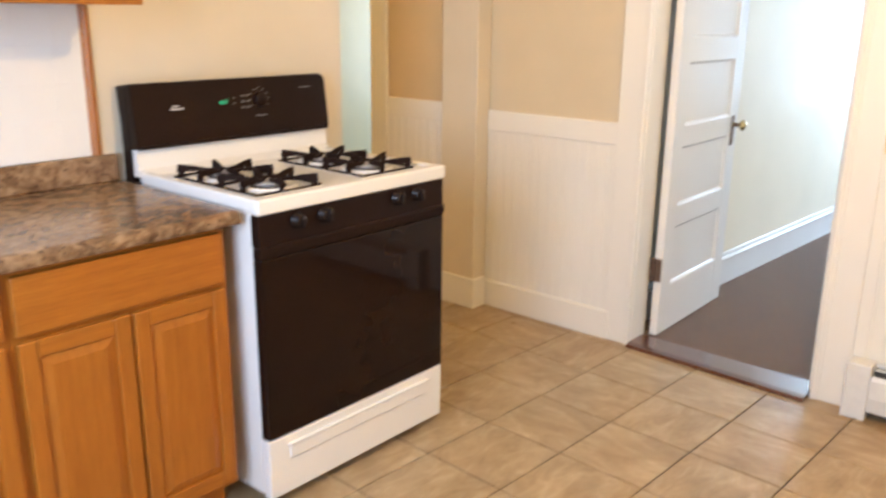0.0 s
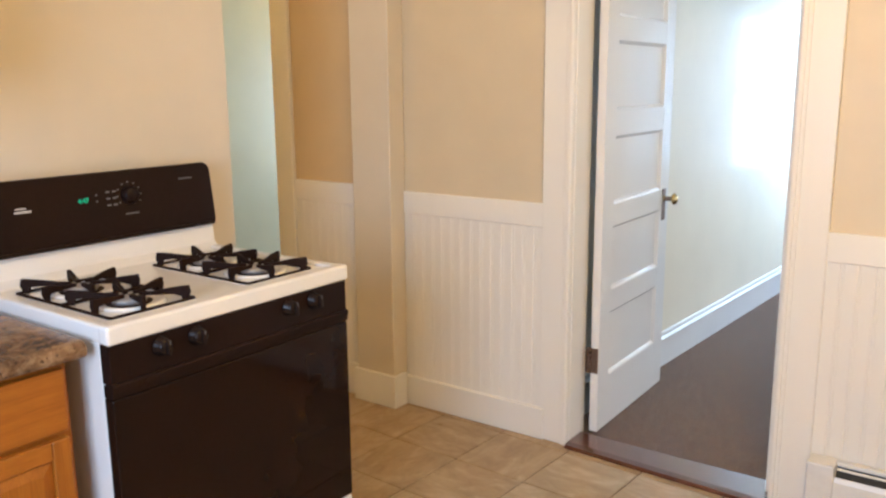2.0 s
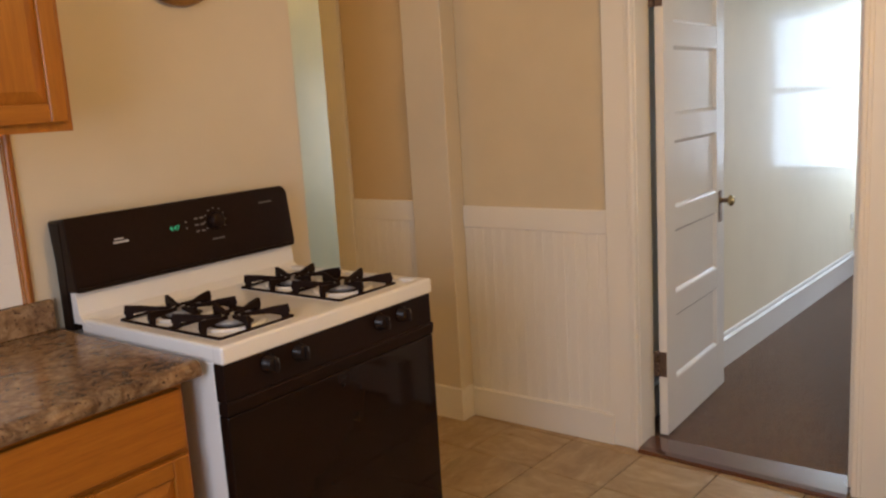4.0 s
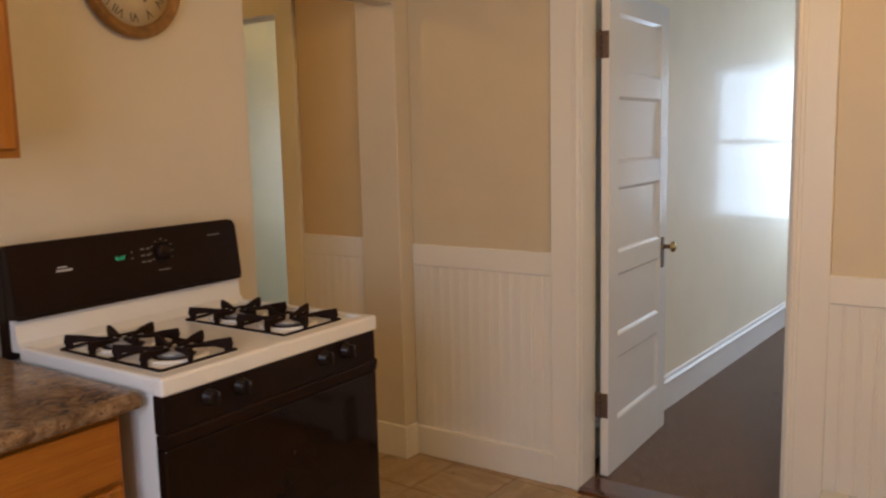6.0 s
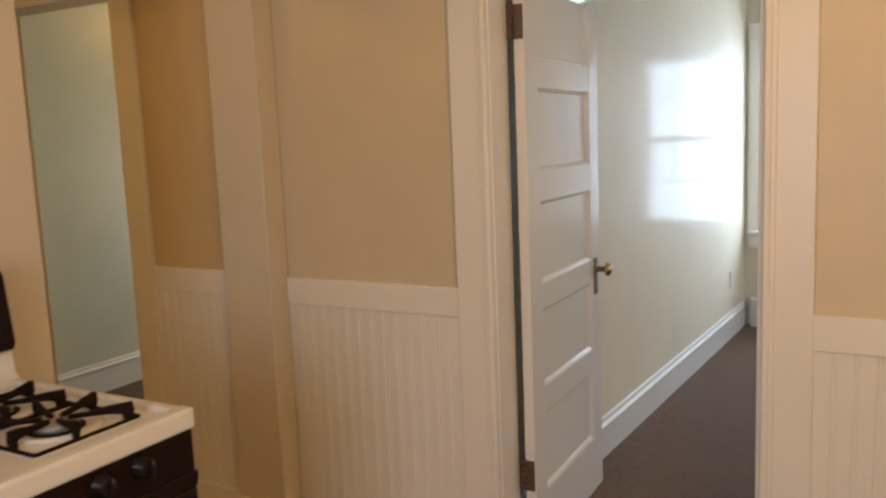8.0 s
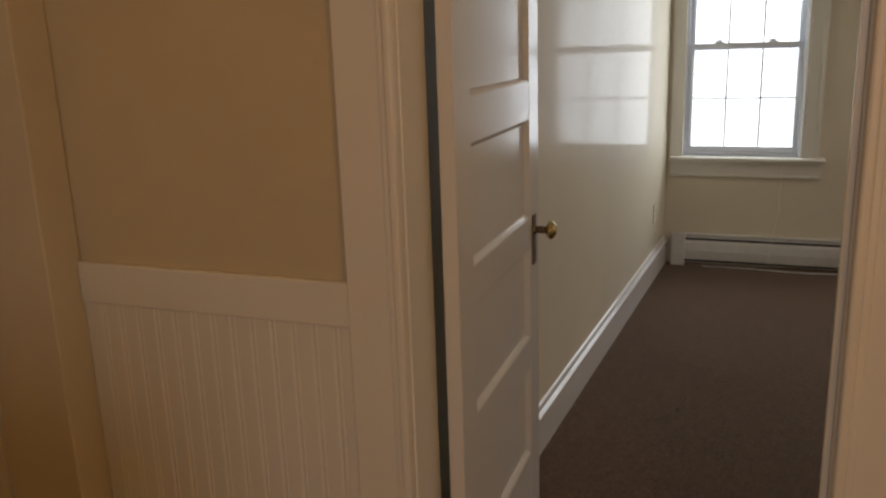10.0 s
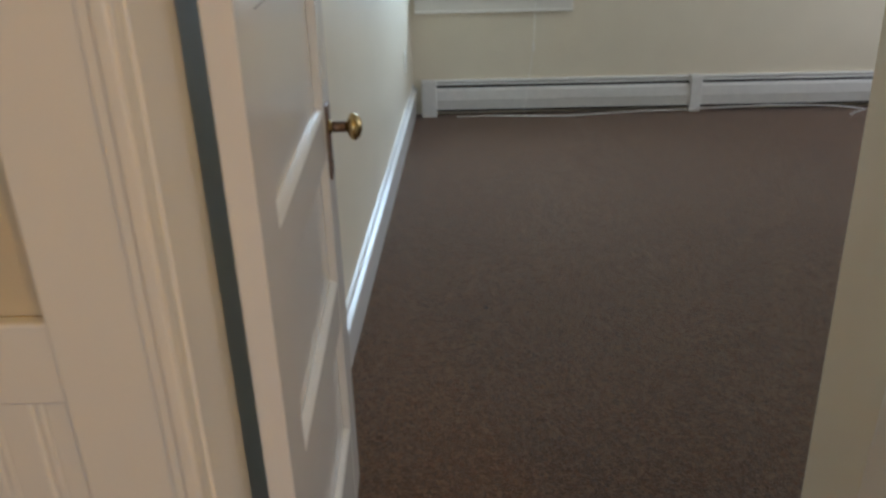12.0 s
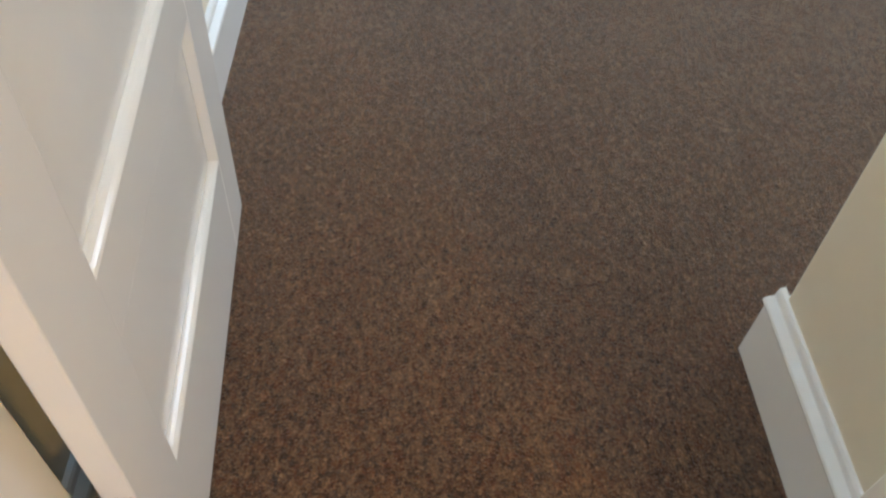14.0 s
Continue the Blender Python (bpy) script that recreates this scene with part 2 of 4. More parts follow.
# ---- mesh helpers ----
def box(x0, x1, y0, y1, z0, z1, bevel=0.0, seg=2, bm=None):
    """A box, added to bm if one is given, with rounded edges."""
    one = bmesh.new()
    bmesh.ops.create_cube(one, size=1.0, matrix=Matrix.LocRotScale(((x0 + x1) / 2, (y0 + y1) / 2, (z0 + z1) / 2), None, (abs(x1 - x0), abs(y1 - y0), abs(z1 - z0))))
    if bevel:
        bmesh.ops.bevel(one, geom=list(one.edges), offset=bevel, segments=seg, profile=0.5, affect="EDGES")
    return join(bm, one)


def join(bm, one):
    if bm is None:
        return one
    me = bpy.data.meshes.new("scrap")
    one.to_mesh(me)
    bm.from_mesh(me)
    bpy.data.meshes.remove(me)
    one.free()
    return bm


def turned(profile, m, seg=24, bm=None):
    """A body turned about local z from (radius, height) pairs, placed by m."""
    one = bmesh.new()
    rings = []
    for r, z in profile:
        if r < 1e-6:
            rings.append([one.verts.new((0, 0, z))])
        else:
            rings.append([one.verts.new((r * math.cos(2 * math.pi * i / seg), r * math.sin(2 * math.pi * i / seg), z)) for i in range(seg)])
    for a, b in zip(rings, rings[1:]):
        for i in range(seg):
            q = [a[i % len(a)], a[(i + 1) % len(a)], b[(i + 1) % len(b)], b[i % len(b)]]
            u = []
            for v in q:
                if v not in u:
                    u.append(v)
            if len(u) > 2:
                one.faces.new(u)
    for ring in (rings[0], rings[-1]):
        if len(ring) > 1:
            one.faces.new(ring)
    bmesh.ops.recalc_face_normals(one, faces=one.faces)
    bmesh.ops.transform(one, matrix=m, verts=one.verts)
    for f in one.faces:
        f.smooth = len(f.verts) <= 4
    return join(bm, one)


def extrude_profile(pts, axis, a, b, bm=None):
    """A closed outline of (u, v) swept from a to b along 'x' (u=y, v=z), 'y' (u=x, v=z) or 'z' (u=x, v=y)."""
    one = bmesh.new()
    place = {"x": lambda u, v, s: (s, u, v), "y": lambda u, v, s: (u, s, v), "z": lambda u, v, s: (u, v, s)}[axis]
    ends = [[one.verts.new(place(u, v, s)) for u, v in pts] for s in (a, b)]
    n = len(pts)
    for i in range(n):
        one.faces.new((ends[0][i], ends[0][(i + 1) % n], ends[1][(i + 1) % n], ends[1][i]))
    one.faces.new(ends[0])
    one.faces.new(ends[1])
    bmesh.ops.recalc_face_normals(one, faces=one.faces)
    return join(bm, one)


def tube(points, r, seg=6, bm=None):
    """A round cord along points."""
    one = bmesh.new()
    rings = []
    for i, p in enumerate(points):
        d = (Vector(points[min(i + 1, len(points) - 1)]) - Vector(points[max(i - 1, 0)])).normalized()
        q = d.to_track_quat("Z", "Y")
        rings.append([one.verts.new(Vector(p) + q @ Vector((r * math.cos(2 * math.pi * k / seg), r * math.sin(2 * math.pi * k / seg), 0))) for k in range(seg)])
    for a, b in zip(rings, rings[1:]):
        for k in range(seg):
            one.faces.new((a[k], a[(k + 1) % seg], b[(k + 1) % seg], b[k]))
    one.faces.new(rings[0])
    one.faces.new(rings[-1])
    bmesh.ops.recalc_face_normals(one, faces=one.faces)
    for f in one.faces:
        f.smooth = True
    return join(bm, one)


def mesh_of(name, bm, material):
    me = bpy.data.meshes.new(name)
    bm.to_mesh(me)
    bm.free()
    me.materials.append(material)
    return me


def home(ob):
    """Where a thing stands, through its parents."""
    m = ob.matrix_basis.copy()
    while ob.parent:
        m = ob.parent.matrix_basis @ ob.matrix_parent_inverse @ m
        ob = ob.parent
    return m


def part(name, bm, material, parent, label=""):
    """Links a bmesh, in world coordinates, as one mesh under a thing or under a part."""
    ob = new(name, mesh_of(name, bm, material))
    ob.parent = parent
    ob.matrix_parent_inverse = home(parent).inverted()
    return tagged(ob, label)


def thing(name, label, category, at=(0, 0, 0), group=""):
    ob = new(name)
    ob.empty_display_size = 0.1
    ob.matrix_basis = Matrix.Translation(at)
    return tagged(ob, label, category, group)


def solid(name, bm, material, label, category, group=""):
    return tagged(new(name, mesh_of(name, bm, material)), label, category, group)


def structure(name, bm, material, label="", category=""):
    return tagged(new(name, mesh_of(name, bm, material)), label, category or "wall", kind="structure")


def text_part(name, body, size, m, material, parent, depth=0.0005):
    cu = bpy.data.curves.new(name, "FONT")
    cu.body, cu.size, cu.extrude, cu.align_x, cu.align_y = body, size, depth, "CENTER", "CENTER"
    tmp = bpy.data.objects.new(name, cu)
    scene.collection.objects.link(tmp)
    me = bpy.data.meshes.new_from_object(tmp.evaluated_get(bpy.context.evaluated_depsgraph_get()))
    bpy.data.objects.remove(tmp)
    me.materials.append(material)
    me.transform(m)
    ob = new(name, me)
    ob.parent = parent
    ob.matrix_parent_inverse = home(parent).inverted()
    return ob


# ---- plan ----
WT = 0.140           # thickness of the wall between kitchen and bedroom
OY0, OY1, OH = -0.760, 0.016, 2.035      # bedroom doorway
SW = 0.83            # face of the stove wall
SWX = -0.952         # where the stove wall ends
CH = 2.48            # ceiling height
FARX = 3.94          # bedroom window wall
HX = -0.05           # face of the back hall's panelled wall
CX, CY = 0.528, -0.924    # outside corner of the closet wall
BX = 0.018           # face of the recessed wall panels

# floors and ceilings
kitchen_floor = structure("floor", box(KX0 - 0.1, -0.002, KY0 - 0.1, 2.62, -0.12, -0.005), GROUT, "beige ceramic tile kitchen floor with dark grout", "floor")
structure("floor_carpet", box(0.110, 4.1, -3.7, 0.3, -0.12, 0.008), CARPET, "brown speckled loop-pile carpet", "carpet")
structure("floor_back_room", box(0.0, 2.62, 1.0, 3.3, -0.12, 0.0), CARPET, "brown carpet of the back room", "carpet")
structure("ceiling_kitchen", box(KX0 - 0.1, 0.0, KY0 - 0.1, 2.7, CH, CH + 0.1), CEIL, "white ceiling", "ceiling")
structure("ceiling_bedroom", box(0.0, 4.2, -3.7, 0.3, CH, CH + 0.1), CEIL, "white ceiling", "ceiling")
structure("ceiling_back_room", box(0.0, 2.7, 0.9, 3.3, CH, CH + 0.1), CEIL, "white ceiling", "ceiling")

# wall between kitchen and bedroom
bm = box(BX, WT, OY1 + 0.02, 0.86, 0, CH)
box(BX, 0.105, KY0 - 0.1, OY0 - 0.02, 0, CH, bm=bm)
box(BX, WT, OY0 - 0.02, OY1 + 0.02, OH + 0.02, CH, bm=bm)
wall_door = structure("wall_kitchen_east", bm, BEIGE, "beige painted upper wall over white beadboard wainscot")
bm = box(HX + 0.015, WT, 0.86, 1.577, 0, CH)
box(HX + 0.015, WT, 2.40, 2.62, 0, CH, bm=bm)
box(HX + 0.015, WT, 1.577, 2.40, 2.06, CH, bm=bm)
wall_hall = structure("wall_hall_east", bm, BEIGE_WARMLIT, "beige panel with warm hall light put into its colour, over white beadboard")
structure("wall_column", box(-0.085, BX - 0.002, 0.846, 1.062, 0, CH, 0.004), CREAM, "cream painted boxed column beside the hall opening")
# stove wall
structure("wall_stove", box(KX0, SWX, SW, SW + 0.12, 0, CH, 0.003), CREAM, "cream painted plaster wall behind the stove")
structure("wall_hall_header", box(SWX, -0.086, SW + 0.016, SW + 0.12, 2.02, CH, 0.003), CREAM, "cream painted header over the hall opening")
structure("wall_kitchen_south", box(KX0 - 0.1, 0.0, KY0 - 0.1, KY0, 0, CH), CREAM, "plain cream wall")
bm = box(KX0 - 0.1, KX0, KY0, -1.6, 0, CH)
box(KX0 - 0.1, KX0, -0.2, SW + 0.12, 0, CH, bm=bm)
box(KX0 - 0.1, KX0, -1.6, -0.2, 0, 0.8, bm=bm)
box(KX0 - 0.1, KX0, -1.6, -0.2, 2.1, CH, bm=bm)
structure("wall_kitchen_west", bm, CREAM, "plain cream wall with an unseen window opening")
structure("wall_hall_north", box(-2.3, HX, 2.62, 2.72, 0, CH), CREAM, "plain cream wall")
structure("wall_hall_west", box(-2.3, -2.2, SW + 0.12, 2.62, 0, CH), CREAM, "plain cream wall")
# back room seen through the hall doorway
structure("wall_back_room_north", box(HX + 0.1, 2.62, 3.14, 3.24, 0, CH), HALLWALL, "glossy pale green wall of the back room")
bm = box(2.62, 2.72, 0.9, 1.7, 0, CH)
box(2.62, 2.72, 2.7, 3.3, 0, CH, bm=bm)
box(2.62, 2.72, 1.7, 2.7, 0, 0.6, bm=bm)
box(2.62, 2.72, 1.7, 2.7, 1.8, CH, bm=bm)
structure("wall_back_room_east", bm, HALLWALL, "pale green wall")
structure("wall_back_room_south", box(WT, 2.7, 0.95, 1.05, 0, CH), HALLWALL, "pale green wall")
# bedroom: the side wall stands three degrees out of square
SKEW = Matrix.Translation((1.17, 0.068, 0)) @ Matrix.Rotation(math.atan(-0.0515), 4, "Z")


def skewed(bm):
    bmesh.ops.transform(bm, matrix=SKEW, verts=bm.verts)
    return bm


structure("wall_bedroom_north", skewed(box(-1.08, 2.9, 0.0, 0.1, 0, CH)), BEDWALL, "glossy cream bedroom wall reflecting the window")
WY0, WY1, WZ0, WZ1 = -0.850, -0.165, 0.700, 2.03
bm = box(FARX, FARX + 0.14, -3.7, WY0, 0, CH)
box(FARX, FARX + 0.14, WY1, 0.1, 0, CH, bm=bm)
box(FARX, FARX + 0.14, WY0, WY1, 0, WZ0, bm=bm)
box(FARX, FARX + 0.14, WY0, WY1, WZ1, CH, bm=bm)
structure("wall_bedroom_east", bm, BEDWALL, "cream bedroom wall with the window")
# the opening is assumed and unseen, made for the added window light
bm = box(0.5, 2.3, -3.7, -3.6, 0, CH)
box(3.6, FARX, -3.7, -3.6, 0, CH, bm=bm)
box(2.3, 3.6, -3.7, -3.6, 0, 0.7, bm=bm)
box(2.3, 3.6, -3.7, -3.6, 2.1, CH, bm=bm)
structure("wall_bedroom_south", bm, BEDWALL, "plain cream wall with an unseen window opening")
closet = box(0.105, CX, -3.7, CY, 0, CH, 0.003)
for v in closet.verts:
    v.co.y += 0.036 * (v.co.z - 0.1)   # old plaster, out of plumb
structure("wall_closet", closet, BEDWALL, "cream wall beside the bedroom doorway, with an outside corner")

# ---- baseboards, casings, rails ----
BB = [(0, 0), (0.017, 0), (0.017, 0.147), (0.025, 0.149), (0.027, 0.154), (0.025, 0.159), (0.010, 0.1645), (0.0095, 0.178), (0.007, 0.183), (0, 0.186)]


def bb(flip, off=0.0, height=1.0):
    return [(off + flip * u, v * height) for u, v in BB]


one = extrude_profile([(-u, v) for u, v in BB], "x", -1.02, 2.85)
structure("baseboard_bedroom_north", skewed(one), GLOSSWHITE, "glossy white moulded baseboard", "baseboard")
structure("baseboard_closet", extrude_profile(bb(1, CY), "x", 0.106, CX + 0.022), GLOSSWHITE, "white moulded baseboard with a stepped top", "baseboard")
structure("baseboard_closet_end", extrude_profile(bb(1, CX), "y", -3.6, CY - 0.001), GLOSSWHITE, "white moulded baseboard", "baseboard")
structure("baseboard_back_room", extrude_profile(bb(-1, 3.14), "x", 0.05, 2.6), WHITE, "white moulded baseboard", "baseboard")
structure("baseboard_kitchen", box(-0.012, BX, 0.128, 0.846, 0, 0.132, 0.003), WHITE, "flat white painted baseboard", "baseboard")
structure("baseboard_column", box(-0.103, -0.083, 0.828, 1.072, 0, 0.15, 0.003), WHITE, "flat white baseboard round the column", "baseboard")
structure("baseboard_column_side", box(-0.0825, -0.0125, 0.828, 0.8455, 0, 0.15, 0.003), WHITE, "flat white baseboard round the column", "baseboard")
structure("baseboard_hall", box(HX - 0.012, HX + 0.014, 1.067, 1.49, 0, 0.15, 0.003), WHITE, "flat white baseboard", "baseboard")


def beadboards(wall, x, y0, y1, z0, z1):
    """Narrow tongue-and-groove boards, each one a piece of the wall."""
    n = max(1, round((y1 - y0) / 0.052))
    w = (y1 - y0) / n
    pts = [(0.0, 0.0), (-0.0102, 0.0), (-0.0124, 0.0035), (-0.0128, 0.006), (-0.0128, w - 0.0135), (-0.0112, w - 0.0110), (-0.0128, w - 0.0085), (-0.0124, w - 0.003), (-0.0102, w), (0.0, w)]
    me = mesh_of("board", extrude_profile(pts, "z", z0, z1), WHITE)
    for i in range(n):
        ob = new("board", me)
        ob.parent = wall
        ob.matrix_basis = Matrix.Translation((x, y0 + i * w, 0))


def wainscot(wall, x, y0, y1, top, face):
    tagged(part("rail", box(face, x, y0, y1, top - 0.097, top, 0.004), WHITE, wall), "white wainscot rail")
    beadboards(wall, x, y0, y1, 0.13, top - 0.0955)


wainscot(wall_door, BX, 0.136, 0.845, 0.978, 0.0)
wainscot(wall_door, BX, -3.25, -0.882, 0.965, 0.0)
wainscot(wall_hall, HX + 0.015, 1.067, 1.467, 1.0, HX)


def casing(name, x, sign, inner0, inner1, head, width, left=True, right=True, beaded=True):
    """Door casing with a bead on the inner edge, on one face of a wall."""
    def post(y0, y1, bead):
        bm = box(min(x, x + sign * 0.022), max(x, x + sign * 0.022), y0, y1, 0, head + width, 0.003)
        if not beaded:
            return bm
        b0, b1 = (y0, y0 + 0.02) if bead < 0 else (y1 - 0.02, y1)
        box(min(x + sign * 0.018, x + sign * 0.032), max(x + sign * 0.018, x + sign * 0.032), b0, b1, 0, head + 0.02, 0.006, 3, bm)
        box(min(x + sign * 0.018, x + sign * 0.027), max(x + sign * 0.018, x + sign * 0.027), b0 - 0.008 * bead - 0.004, b1 - 0.008 * bead + 0.004, 0, head + 0.02, 0.003, 2, bm)
        return bm
    fr = tagged(new(name), "white painted door casing with a beaded inner edge", "door casing", kind="structure")
    if left:
        part("casing_post", post(inner1, inner1 + width, -1), WHITE, fr)
    if right:
        part("casing_post", post(inner0 - width, inner0, 1), WHITE, fr)
    part("casing_head", box(min(x, x + sign * 0.024), max(x, x + sign * 0.024), inner0 - width, inner1 + width, head + 0.0, head + width + 0.02, 0.003), WHITE, fr)
    return fr


kc = casing("door_casing_1", BX, -1, OY0 - 0.004, OY1 + 0.004, OH, 0.126)
part("jamb", box(BX - 0.004, WT + 0.003, OY1, OY1 + 0.018, 0, OH, 0.002), WHITE, kc)
part("jamb", box(BX - 0.004, 0.108, OY0 - 0.018, OY0, 0, OH, 0.002), WHITE, kc)
part("jamb_head", box(BX - 0.004, WT + 0.003, OY0, OY1, OH, OH + 0.018, 0.002), WHITE, kc)
part("door_stop", box(0.026, 0.040, OY0, OY0 + 0.012, 0.012, OH, 0.002), WHITE, kc)
bc = casing("door_casing_2", WT, 1, OY0 - 0.004, OY1 + 0.004, OH, 0.10, left=False, right=False)
hc = casing("door_casing_3", HX + 0.015, -1, 1.580, 2.40, 2.05, 0.112, beaded=False)
part("jamb", box(HX + 0.01, WT + 0.003, 1.578, 1.598, 0, 2.05, 0.002), WHITE, hc)

# threshold
bm = extrude_profile([(-0.032, -0.004), (-0.032, 0.004), (-0.026, 0.014), (0.000, 0.018), (0.110, 0.020), (0.128, 0.014), (0.128, -0.004)], "y", OY0 + 0.001, OY1 - 0.001)
for v in bm.verts:
    if v.co.x < 0.01:
        v.co.x += 0.05 * v.co.y   # the saddle runs a little out of square
structure("threshold", bm, WOODSILL, "worn glossy red-brown wooden door threshold", "threshold")


# ---- bedroom door ----
def door_leaf():
    d = thing("door_1", "white five-panel wooden door standing open into the bedroom", "door", (0.152, -0.02, 0.0))
    d["kind"] = "structure"
    turn = Matrix.Translation((0.152, -0.038, 0)) @ Matrix.Rotation(radians(1.1), 4, "Z")

    def put(bm):
        bmesh.ops.transform(bm, matrix=turn, verts=bm.verts)
        return bm
    w, t, z0, z1 = 0.730, 0.035, 0.016, 2.022
    sa, sb = 0.106, 0.106
    rails = [(z0, 0.235), (0.510, 0.602), (0.868, 0.957), (1.230, 1.330), (1.600, 1.690), (1.930, z1)]
    part("stile", put(box(0, sa, 0, t, z0, z1, 0.002)), DOORWHITE, d)
    part("stile", put(box(w - sb, w, 0, t, z0, z1, 0.002)), DOORWHITE, d)
    for a, b in rails:
        part("door_rail", put(box(sa - 0.001, w - sb + 0.001, 0.0006, t - 0.0006, a, b, 0.001)), DOORWHITE, d)
    for (a, b), (c, e) in zip(rails, rails[1:]):
        part("door_panel", put(box(sa - 0.01, w - sb + 0.01, 0.014, t - 0.014, b - 0.01, c + 0.01)), DOORWHITE, d)
        bm = bmesh.new()
        x0, x1 = sa, w - sb
        s = 0.013
        extrude_profile([(0.0006, b), (0.0137, b + 0.0005), (0.0137, b + 0.0135), (0.0102, b + 0.0118), (0.0055, b + 0.0078), (0.0022, b + 0.0032)], "x", x0, x1, bm)
        extrude_profile([(0.0008, c), (0.0135, c - 0.001), (0.0135, c - s)], "x", x0, x1, bm)
        extrude_profile([(x0, 0.0008), (x0 + 0.001, 0.0135), (x0 + s, 0.0135)], "z", b, c, bm)
        extrude_profile([(x1, 0.0008), (x1 - 0.001, 0.0135), (x1 - s, 0.0135)], "z", b, c, bm)
        part("panel_moulding", put(bm), DOORWHITE, d)
    plate = part("lock_plate", put(box(0.650, 0.688, -0.004, 0.001, 0.815, 0.960, 0.0015)), BRONZE, d, "dark bronze lock plate")
    m = Matrix.Translation((0.670, 0, 0.915)) @ Matrix.Rotation(radians(90), 4, "X")
    knob = [(0.0, 0.066), (0.012, 0.065), (0.021, 0.060), (0.0265, 0.053), (0.026, 0.046), (0.018, 0.040), (0.010, 0.036), (0.008, 0.026), (0.0085, 0.010), (0.014, 0.006), (0.015, 0.0)]
    k = turned(list(reversed(knob)), m, 24)
    part("door_knob", put(k), BRASS, d, "worn brass oval door knob")
    part("knob_shank", put(turned([(0.0105, 0.0), (0.0105, 0.034)], m, 16)), BRONZE, d, "dark knob shank")
    part("keyhole", put(turned([(0.004, 0.0035), (0.004, 0.0048)], Matrix.Translation((0.670, 0, 0.845)) @ Matrix.Rotation(radians(90), 4, "X"), 10)), SLOT, d)
    for z in (0.322, 1.80):
        h = part("hinge", box(0.1462, 0.1492, -0.0005, 0.0205, z - 0.053, z + 0.053, 0.001), BRONZE, d, "dark bronze butt hinge")
        bm = box(0.1488, 0.1518, -0.036, -0.0005, z - 0.053, z + 0.053, 0.0008)
        part("hinge_leaf", bm, BRONZE, h)
        bm = bmesh.new()
        for i in range(5):
            turned([(0.0058, z - 0.053 + i * 0.0212), (0.0058, z - 0.0328 + i * 0.0212)], Matrix.Translation((0.1465, -0.001, 0)), 12, bm)
        turned([(0.0, z + 0.062), (0.004, z + 0.060), (0.005, z + 0.054)], Matrix.Translation((0.1465, -0.001, 0)), 12, bm)
        part("hinge_barrel", bm, BRONZE, h)
    return d


door_leaf()


